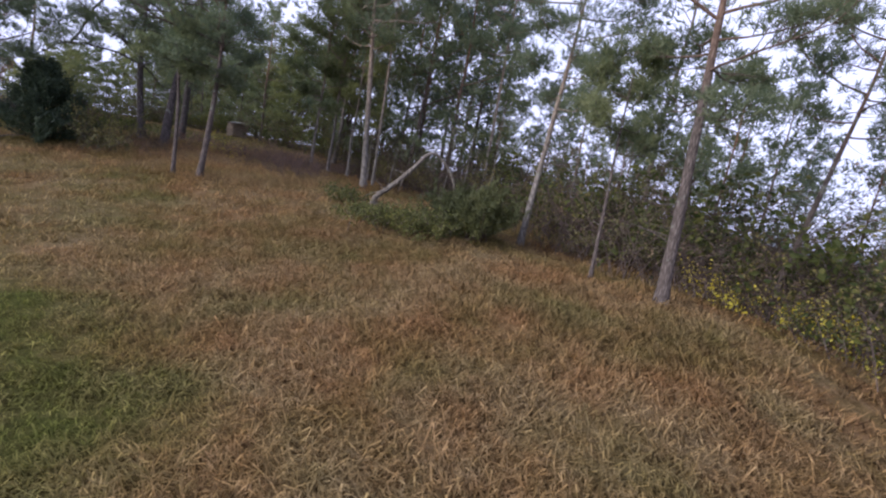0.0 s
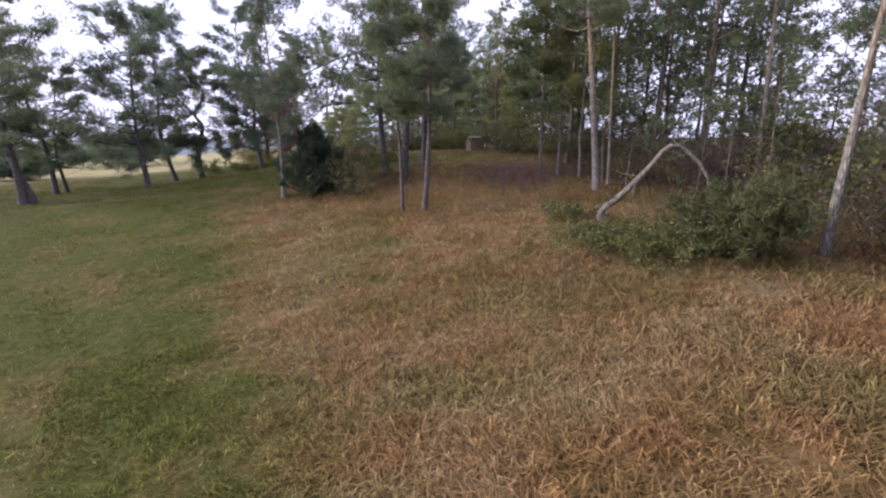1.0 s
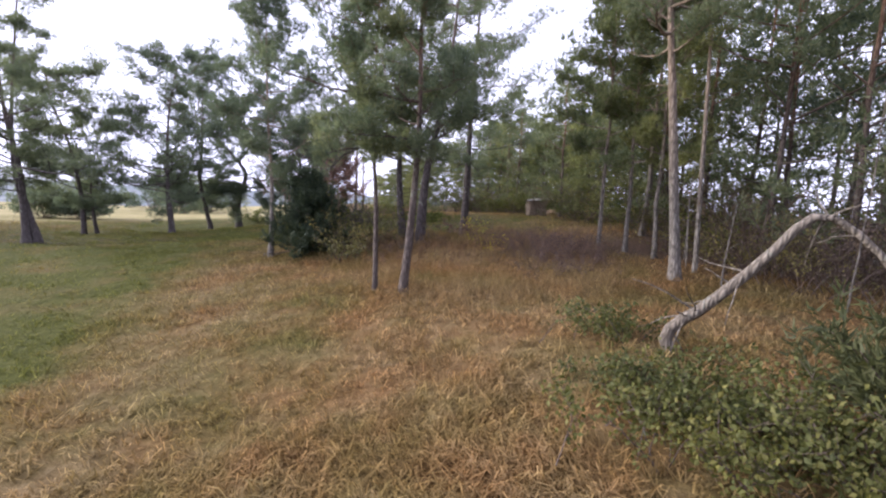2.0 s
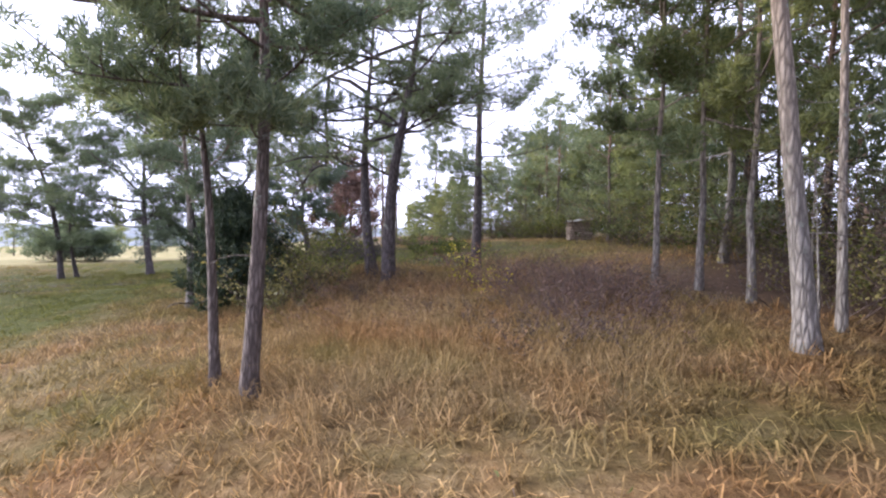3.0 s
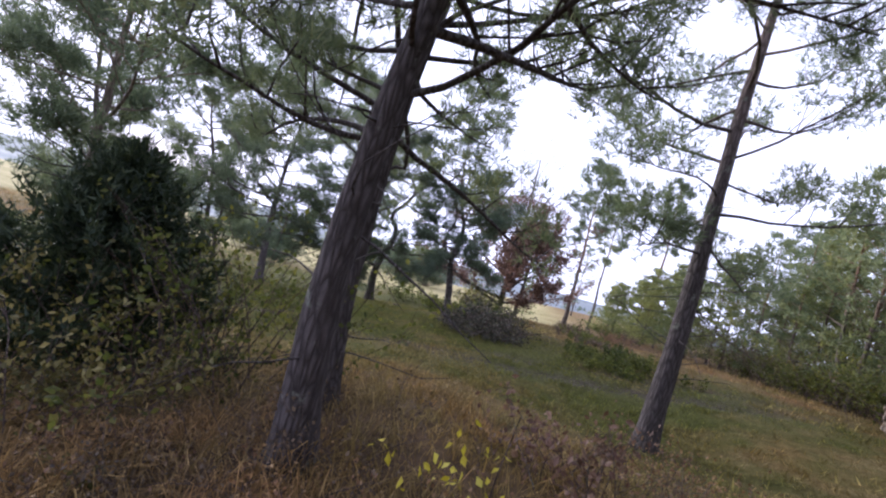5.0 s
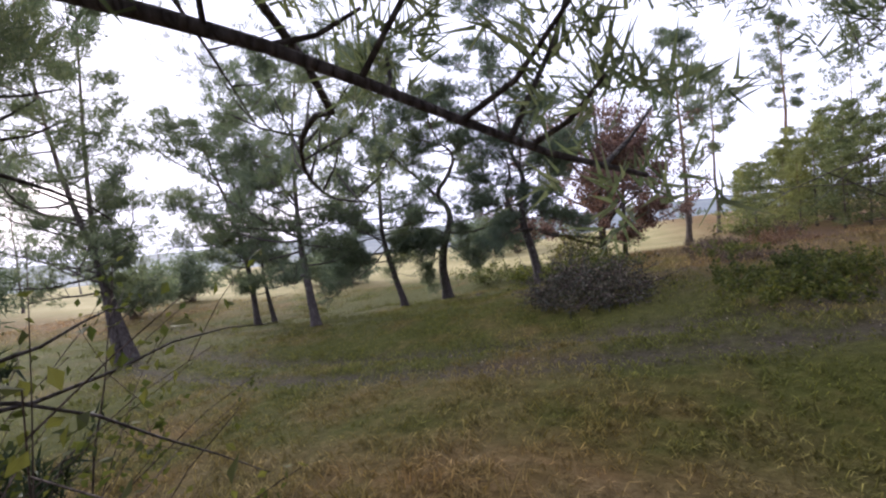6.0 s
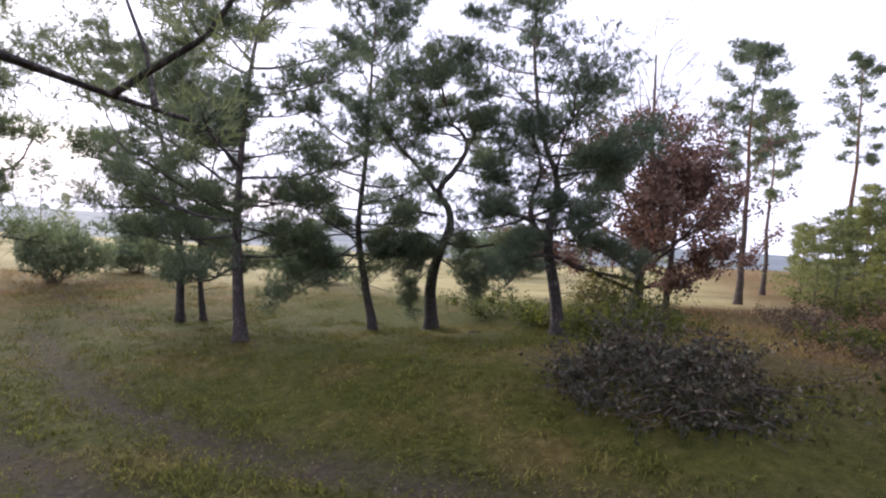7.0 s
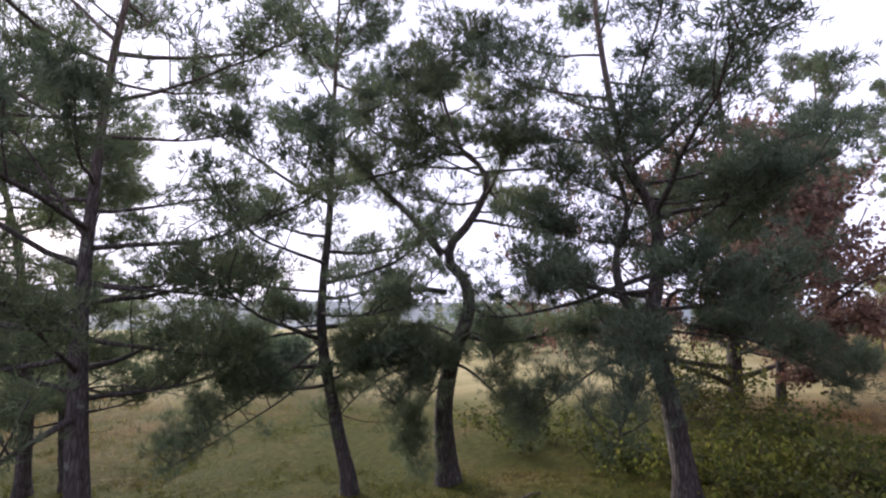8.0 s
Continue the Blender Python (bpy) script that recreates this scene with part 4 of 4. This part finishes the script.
def low_conifer(label, seed, radius, height, leaf, count=60, size=1.0, name="pine_bush"):
    """Boughs that sprawl over the ground and turn up at the ends."""
    rng = np.random.default_rng(seed)
    root = new(name)
    bag, paths = Bag(), []
    for i in range(count):
        a = i * 2.4 + rng.normal() * 0.4
        e = rng.uniform(0.1, 1.35)
        ln = (radius * math.cos(e) + height * math.sin(e)) * rng.uniform(0.65, 1.05)
        p = limb_path((rng.normal() * 0.12, rng.normal() * 0.12, 0.0), a, e, ln, rng, 5, 0.3, 0.16)
        bag.add(*tube(p, 0.014 * np.linspace(1, 0.3, 6), 4, 0, rng))
        paths.append(p[2:])
        for j in range(7):
            q, d = along(p, np.array([rng.uniform(0.35, 1)]))
            tw = limb_path(q[0], math.atan2(d[0][1], d[0][0]) + rng.normal() * 0.9, rng.uniform(0.1, 1.2), rng.uniform(0.2, 0.45), rng, 3, 0.3, 0.2)
            paths.append(tw)
    tagged(part("stem_tangle", *bag.both(), TWIG, root, smooth=True), kind="stuff")
    if size > 1.5:
        ends = np.array([p[-1] for p in paths if rng.uniform() < 0.75])
        v, f = clumps(ends, np.full(len(ends), 0.19 * size), rng, 9, 4, 0.10 * size, 0.022 * size)
    else:
        v, f = needle_tufts(paths, rng, 0.085, 9, 0.13 * size, 0.024 * size, 0.05)
    tagged(part("foliage", v, f, leaf, root), kind="stuff")
    return tagged(root, label, "bush")


for i, (x, y, h) in enumerate(((-5.7, 12.0, 0.6), (-5.05, 12.35, 0.65), (-5.6, 12.75, 0.6), (-4.7, 12.9, 0.7), (-6.2, 12.5, 0.45))):
    put(shrub("low leafy yellow-green bush spread under the bent tree", 601 + i, h, 36, FRESH_LEAF, 11, 0.05, 0.75, None, 0.38, r=0.006, branch=5), x, y)
put(shrub("small yellow-green bush at the foot of the bent tree", 606, 0.5, 26, FRESH_LEAF, 11, 0.055, 0.6, None, 0.3, r=0.006), -7.6, 13.1)
put(low_conifer("drooping green pine boughs piled beside the bent tree", 607, 0.95, 0.75, BOUGH_LEAF, 30), -4.1, 13.4)
put(low_conifer("grey-green pine boughs sprawling beside the bent tree", 608, 0.95, 0.7, BOUGH_LEAF, 28), -4.75, 14.0)


# ---- the brown oak and the bushes along the field ----
def broadleaf(name, label, seed, height, radius, spread, leaf, per, size, low=0.12, top_bare=0.0, limbs=16, cat="tree"):
    rng = np.random.default_rng(seed)
    root = new(name)
    trunk = path3((0, 0, -0.2), (0.1, 0.05, height * 0.3), (-0.05, 0.1, height * 0.6), (0.1, 0.0, height))
    part("trunk", *tube(trunk, radius * np.linspace(1, 0.12, 16), 9, 0.05, rng), DARK_BARK, root, smooth=True)
    bag, lines = Bag(), []
    for i in range(limbs):
        s = low + (0.96 - low) * (i + rng.uniform()) / limbs
        q, _ = along(trunk, np.array([s]))
        ln = spread * (1.0 - 0.55 * s) * rng.uniform(0.75, 1.2)
        p = limb_path(q[0], i * 2.4 + rng.normal() * 0.3, 0.15 + 0.9 * s + rng.normal() * 0.15, ln, rng, 6, 0.35, 0.2)
        part("limb", *tube(p, (0.012 + 0.014 * ln) * (1.1 - s) * np.linspace(1, 0.2, 7), 6, 0.04, rng), DARK_BARK, root, smooth=True)
        for _ in range(7):
            b, d = along(p, np.array([rng.uniform(0.25, 1)]))
            tw = limb_path(b[0], math.atan2(d[0][1], d[0][0]) + rng.normal() * 0.8, rng.uniform(-0.1, 1.1), ln * rng.uniform(0.2, 0.45), rng, 4, 0.2, 0.25)
            bag.add(*tube(tw, 0.009 * np.linspace(1, 0.3, 5), 3, 0, rng))
            lines.append(tw)
            for _ in range(3):
                b2, d2 = along(tw, np.array([rng.uniform(0.3, 1)]))
                t2 = limb_path(b2[0], math.atan2(d2[0][1], d2[0][0]) + rng.normal() * 0.9, rng.uniform(-0.2, 1.1), ln * rng.uniform(0.1, 0.22), rng, 3, 0.2, 0.25)
                bag.add(*tube(t2, 0.005 * np.linspace(1, 0.4, 4), 3, 0, rng))
                lines.append(t2)
    tagged(part("twig_spray", *bag.both(), TWIG, root, smooth=True), kind="stuff")
    pts = np.concatenate([along(p, rng.uniform(0.1, 1, per))[0] for p in lines])
    pts = pts[pts[:, 2] < height * (1 - top_bare) + rng.normal(size=len(pts)) * 0.4]
    pts = pts + rng.normal(size=pts.shape) * 0.09
    tagged(part("crown", *leaves(pts, size * rng.uniform(0.6, 1.3, len(pts)), rng, 0.4), leaf, root), kind="stuff")
    return tagged(root, label, cat)


put(broadleaf("oak_tree", "oak with withered brown leaves and a bare top", 701, 7.7, 0.17, 4.5, OAK_LEAF, 44, 0.105, 0.10, 0.30, 36, "oak tree"), -36.2, 13.8)
put(broadleaf("oak_tree", "smaller oak with withered brown leaves", 702, 5.0, 0.11, 2.6, OAK_LEAF, 34, 0.11, 0.14, 0.1, 20, "oak tree"), -36.1, 14.6)
for i, (x, y, h, lf) in enumerate(((-34.6, 13.2, 1.6, GREEN_LEAF), (-35.0, 12.4, 1.2, OLIVE_LEAF), (-37.5, 12.6, 1.8, OLIVE_LEAF), (-34.6, 18.6, 0.9, GREEN_LEAF), (-29.8, 17.2, 0.45, GREEN_LEAF), (-33.5, 9.8, 1.0, GREEN_LEAF), (-32.9, 11.3, 0.8, GREEN_LEAF), (-33.2, 17.2, 0.5, DULL_LEAF), (-28.6, 17.2, 0.4, DULL_LEAF), (-30.9, 16.9, 0.5, DULL_LEAF), (-35.6, 19.4, 0.7, DULL_LEAF), (-32.0, 18.6, 0.5, RUST_LEAF))):
    put(shrub("brown withered bush on the slope" if lf in (DULL_LEAF, RUST_LEAF) else "green bush at the edge of the field", 720 + i, h, 24, lf, 16 if lf in (DULL_LEAF, RUST_LEAF) else 11, 0.045 if lf in (DULL_LEAF, RUST_LEAF) else 0.075, 0.55, None, 0.4), x, y)
for i, (x, y, r, h) in enumerate(((-31.5, -6.5, 1.6, 1.8), (-40.0, -2.0, 1.6, 1.5), (-39.0, 0.2, 1.3, 1.2), (-52.0, 4.3, 2.6, 2.6), (-54.5, 6.3, 2.2, 2.3), (-62.0, 0.5, 3.2, 4.0), (-63.5, 3.8, 2.8, 3.2), (-36.0, -8.0, 1.4, 2.2))):
    put(low_conifer("dark green bush standing in the pale field", 740 + i, r, h, NEEDLES_BLUE, 44, 2.2), x, y)


for x, y, sc in ((-44.5, 20.2, 0.5), (-47.0, 20.9, 0.55), (-46.0, 22.0, 0.62), (-41.0, 22.2, 0.66), (-43.4, 21.6, 0.6), (-37.2, 22.6, 0.6), (-45.8, 24.2, 0.8), (-38.9, 24.2, 0.8), (-44.5, 22.5, 0.75), (-41.4, 21.2, 0.62), (-38.4, 20.9, 0.5), (-36.4, 21.6, 0.45), (-42.8, 23.4, 0.8), (-39.6, 22.8, 0.75), (-40.6, 19.6, 0.5), (-38.2, 19.4, 0.45), (-47.5, 15.0, 0.4), (-56.0, -4.0, 0.5), (-50.0, -9.0, 0.55), (-44.0, -13.0, 0.6), (-66.0, 9.0, 0.5)):
    m = pose(x, y, float(ground_z(x, y)) - 0.05, 0, 0, 31 * x) @ Matrix.Diagonal((sc * 1.3, sc * 1.3, sc, 1))
    tagged(copy_thing(WOOD[2], m), "round light green young pine in the field", group="pines of the wood")
for i, (x, y, h) in enumerate(((-26.2, 17.0, 0.3), (-26.9, 17.8, 0.38), (-25.4, 18.2, 0.4), (-24.9, 17.2, 0.3), (-31.9, 12.2, 0.6), (-30.3, 13.2, 0.55), (-31.3, 14.2, 0.7), (-31.6, 12.9, 0.8), (-32.6, 13.6, 1.0))):
    put(shrub("leafy dull green bush in the rank grass", 770 + i, h, 30, GREEN_LEAF, 10, 0.075, 0.6, None, 0.45, r=0.006), x, y)


# ---- brush pile, logs, woodpile ----
def brush_pile():
    rng = np.random.default_rng(91)
    root = new("brush_pile")
    bag, ends = Bag(), []
    for k in range(520):
        a, rad = rng.uniform(0, 6.283), 1.55 * math.sqrt(rng.uniform())
        x, y = rad * math.cos(a), rad * math.sin(a) * 0.9
        h = 0.9 * math.exp(-((x + 0.1) / 0.9) ** 2 - ((y - 0.55) / 0.6) ** 2) + 0.75 * math.exp(-(x / 0.9) ** 2 - ((y + 0.6) / 0.65) ** 2)
        q = np.array([x, y, rng.uniform(-0.1, max(0.9 * h, 0.08))])
        long = k % 7 == 0
        p = limb_path(q, rng.uniform(0, 6.28), rng.normal() * 0.5 + (0.3 if long else 0.0), rng.uniform(0.7, 1.2) if long else rng.uniform(0.3, 0.8), rng, 4, -0.3, 0.3)
        p[:, 2] = np.maximum(p[:, 2], -0.05)
        bag.add(*tube(p, rng.uniform(0.004, 0.016) * np.linspace(1, 0.3, 5), 4, 0, rng))
        ends.append(p)
    tagged(part("stick_tangle", *bag.both(), TWIG, root, "grey-brown cut twigs", True), kind="stuff")
    pts = np.concatenate([along(p, rng.uniform(0.2, 1, 13))[0] for p in ends]) + rng.normal(size=(520 * 13, 3)) * 0.05
    tagged(part("foliage", *leaves(pts, 0.075 * rng.uniform(0.6, 1.3, len(pts)), rng, 0.3), HEAP_LEAF, root, "dull grey-green withered leaves"), kind="stuff")
    top = pts[(pts[:, 2] > 0.35) & (pts[:, 1] > 0.0)][::5] + rng.normal(size=3) * 0.02
    tagged(part("pale_leaves", *leaves(top, 0.07 * rng.uniform(0.6, 1.3, len(top)), rng, 0.3), PALE_LEAF, root, "pale pinkish withered leaves"), kind="stuff")
    return tagged(root, "heap of cut branches with withered leaves on grass", "brush pile")


PALE_LEAF = leafy("pale_fallen_leaves", [(0.0, (0.10, 0.075, 0.055)), (0.7, (0.24, 0.19, 0.14)), (1.0, (0.5, 0.44, 0.36))], 0.2)
HEAP_LEAF = leafy("withered_leaves", [(0.0, (0.045, 0.046, 0.036)), (0.8, (0.085, 0.088, 0.07)), (1.0, (0.24, 0.20, 0.16))], 0.2)
heap = put(brush_pile(), -26.3, 14.0, -20)
heap.scale = (0.76, 0.78, 0.98)


def woodpile():
    """Split logs stacked crosswise under a weathered sheet."""
    rng = np.random.default_rng(92)
    root = new("woodpile")
    for row in range(7):
        for k in range(6):
            y = -0.42 + 0.168 * k + rng.normal() * 0.01
            z = 0.06 + 0.115 * row
            x0, x1 = -0.5 + rng.normal() * 0.03, 0.5 + rng.normal() * 0.03
            v, f = tube(np.array([(x0, y, z), (0, y, z + rng.normal() * 0.006), (x1, y, z)]), np.full(3, rng.uniform(0.05, 0.064)), 7, 0.08, rng)
            caps = []
            for e in (0, 14):
                v = np.concatenate([v, v[e:e + 7].mean(0, keepdims=True)])
                caps += [(e + j, e + (j + 1) % 7, len(v) - 1, len(v) - 1) for j in range(7)]
            part("log", v, np.concatenate([f, np.array(caps)]), LOG, root)
    g = np.linspace(-0.62, 0.62, 9)
    xx, yy = np.meshgrid(g, g * 0.9)
    zz = 0.92 - 0.10 * np.abs(yy) + 0.10 * xx + rng.normal(size=xx.shape) * 0.012
    up = np.stack([xx, yy, zz], -1).reshape(-1, 3)
    i = (np.arange(8)[:, None] * 9 + np.arange(8)[None]).ravel()
    q = np.stack([i, i + 1, i + 10, i + 9], 1)
    part("cover_sheet", np.concatenate([up, up - (0, 0, 0.03)]), np.concatenate([q, q[:, ::-1] + 81]), SHEET, root, "weathered pale cover sheet")
    return tagged(root, "small stack of split logs under a pale cover", "woodpile")


LOG = bark("split_wood", (0.50, 0.40, 0.30), (0.52, 0.42, 0.32), 2.0, 26.0)
SHEET = bark("weathered_sheet", (0.44, 0.43, 0.38), (0.42, 0.42, 0.38), 2.0, 9.0)
wp = put(woodpile(), -23.85, 22.75, 70)
wp.scale = (0.85, 0.9, 0.92)


def dead_branch(label, seed, length, count=3):
    rng = np.random.default_rng(seed)
    root = new("fallen_branch")
    for i in range(count):
        p = limb_path((0, 0, 0.06), rng.uniform(-0.5, 0.5) + i * 2.2, 0.12, length * rng.uniform(0.6, 1), rng, 5, -0.25, 0.3)
        part("branch", *tube(p, 0.022 * np.linspace(1, 0.35, 6), 6, 0.06, rng), DEAD_WOOD, root, smooth=True)
    return tagged(root, label, "branch")


put(dead_branch("bleached dead branches lying at the foot of a pine", 951, 0.9), -17.35, 9.85, 60)
put(dead_branch("bleached dead branch lying in the grass", 952, 0.6, 2), -30.7, 10.2, 30)
for i, (x, y, h) in enumerate(((-9.1, 17.0, 1.7), (-10.8, 18.1, 1.9), (-11.3, 18.6, 2.2), (-6.3, 16.8, 2.6), (-5.6, 17.3, 3.0), (-7.4, 17.6, 3.4))):
    rng_d = np.random.default_rng(960 + i)
    d = new("dead_sapling")
    ps = limb_path((0, 0, -0.1), rng_d.uniform(0, 6.28), 1.52, h, rng_d, 7, 0.0, 0.05)
    part("stem", *tube(ps, 0.018 * np.linspace(1, 0.3, 8), 6, 0.05, rng_d), PALE_BARK, d, smooth=True)
    for _ in range(5):
        q, _d = along(ps, np.array([rng_d.uniform(0.3, 0.95)]))
        part("twig", *tube(limb_path(q[0], rng_d.uniform(0, 6.28), 0.5, h * 0.2, rng_d, 3, 0.1, 0.2), 0.006 * np.linspace(1, 0.4, 4), 4, 0, rng_d), PALE_BARK, d, smooth=True)
    put(tagged(d, "bare pale dead sapling at the wood's edge", "dead sapling"), x, y)


# ---- grass ----
def grass(name, label, seed, count, box, keep, height, per, width, lean=0.55, curl=False):
    rng = np.random.default_rng(seed)
    x = rng.uniform(box[0], box[1], count * 6)
    y = rng.uniform(box[2], box[3], count * 6)
    ok = keep(x, y, rng.uniform(size=len(x)))
    x, y = x[ok][:count], y[ok][:count]
    d = dry_at(x, y) - (0.3 * rng.uniform(0, 1, len(x)) if height > 0.4 else 0.0)
    h = height * (0.6 + 0.6 * d) * rng.uniform(0.6, 1.3, len(x)) * (1 - 0.75 * dirt_at(x, y))
    vs, dr = [], []
    # tussocks lie over in the direction the wind has combed them
    comb = 2.4 + 2.6 * np.sin(x * 1.9 + 1.3 * np.sin(y * 2.7)) + 1.5 * np.sin(y * 3.1)
    for _ in range(per):
        a = comb + rng.normal(size=len(x)) * 1.4
        l = lean * rng.uniform(0.3, 1.8, len(x))
        way = np.stack([np.cos(a) * l, np.sin(a) * l, np.ones(len(x))], 1)
        way /= np.linalg.norm(way, axis=1, keepdims=True)
        base = np.stack([x + rng.normal(size=len(x)) * 0.07, y + rng.normal(size=len(x)) * 0.07, ground_z(x, y) - 0.03], 1)
        hl = h * rng.uniform(0.6, 1.3, len(x))
        b = a + rng.normal(size=len(x)) * 0.8
        side = np.stack([-np.sin(b), np.cos(b), np.zeros(len(x))], 1) * (width * rng.uniform(0.7, 1.4, len(x)))[:, None] / 2
        if curl:
            mid = base + way * (0.55 * hl)[:, None] + np.array([0, 0, 0.12]) * hl[:, None]
            c = a + rng.normal(size=len(x)) * 0.9
            tip = mid + np.stack([np.cos(c), np.sin(c), rng.uniform(-0.9, 0.25, len(x))], 1) * (0.5 * hl)[:, None]
            vs.append(np.stack([base - side, base + side, mid + side * 0.7, base - side, mid + side * 0.7, mid - side * 0.7, mid - side * 0.7, mid + side * 0.7, tip], 1))
        else:
            vs.append(np.stack([base - side, base + side, base + way * hl[:, None]], 1))
        dr.append(np.repeat(d[:, None], vs[-1].shape[1], 1))
    v = np.concatenate(vs).reshape(-1, 3)
    f = np.arange(len(v)).reshape(-1, 3)
    me = mesh_of(name, v, f, GRASS, False, {"dry": np.concatenate(dr).ravel()})
    return tagged(new(name, me), label, "grass", kind="stuff")


LANE = ((-1, 5.5), (-4, 8.5), (-9, 12), (-14, 14.3), (-18, 14), (-22, 12.5), (-26, 10.5), (-32, 8.5))


def off_lane(x, y):
    """Distance from the middle of the stretch that lies nearest."""
    best = np.full(np.shape(x), 1e9)
    for (x0, y0), (x1, y1) in zip(LANE, LANE[1:]):
        t = np.clip(((x - x0) * (x1 - x0) + (y - y0) * (y1 - y0)) / ((x1 - x0) ** 2 + (y1 - y0) ** 2), 0, 1)
        best = np.minimum(best, np.hypot(x - x0 - t * (x1 - x0), y - y0 - t * (y1 - y0)))
    return best


def clumped(x, y, u):
    """Tussocks: the grass stands in clumps with thin spots between them."""
    w = np.sin(x * 9.3 + 2.1 * np.sin(y * 5.3)) * np.sin(y * 8.7 + 1.9 * np.sin(x * 6.1))
    return (u < 0.55 + 0.4 * w) & (u * 0.8 + dirt_at(x, y) < 1.0)


def not_wood(x, y):
    return litter_at(x, y) < 0.6


grass("meadow_grass", "tan tussocky dry grass lying over in the meadow", 801, 20000, (-32, 5, -1, 19), lambda x, y, u: (off_lane(x, y) < 3.2 + 4.5 * np.sin(x * 37.7 + y * 91.3) ** 2) & not_wood(x, y) & clumped(x, y, u), 0.19, 8, 0.015, 1.4, True)
grass("tussock_grass", "curled golden dry grass in thick matted tussocks", 805, 10000, (-7.5, 1.5, 4.2, 11.5), lambda x, y, u: clumped(x, y, u), 0.20, 12, 0.012, 1.7, True)
grass("tall_grass", "pale pinkish dry stalks standing among the thicket", 804, 3400, (-19, -9.5, 10.8, 18), lambda x, y, u: u < np.exp(-(((x + 13.0) / 2.7) ** 2 + ((y - 14.2) / 2.0) ** 2)), 0.34, 8, 0.008, 0.9, True)
grass("far_grass", "pale grass of the field and the slopes", 802, 36000, (-36, 10, -12, 25), lambda x, y, u: (off_lane(x, y) >= 3.6) & not_wood(x, y) & clumped(x, y, u), 0.19, 5, 0.024, 1.4)


def track_leaves():
    """Pale fallen leaves and chips of stone strewn along the ruts."""
    rng = np.random.default_rng(803)
    y = rng.uniform(1, 20, 1400)
    k = rng.integers(0, 2, 1400)
    x = np.where(k == 0, track_x(y, 0), track_x(y, 1)) + rng.normal(size=1400) * 0.3
    p = np.stack([x, y, ground_z(x, y) - 0.06 + rng.uniform(0, 0.03, 1400)], 1)
    v, f = leaves(p, 0.03 * rng.uniform(0.5, 1.4, 1400), rng)
    return tagged(new("fallen_leaves", mesh_of("fallen_leaves", v, f, PALE_LEAF)), "pale fallen leaves strewn along the earth track", "leaves", kind="stuff")


track_leaves()
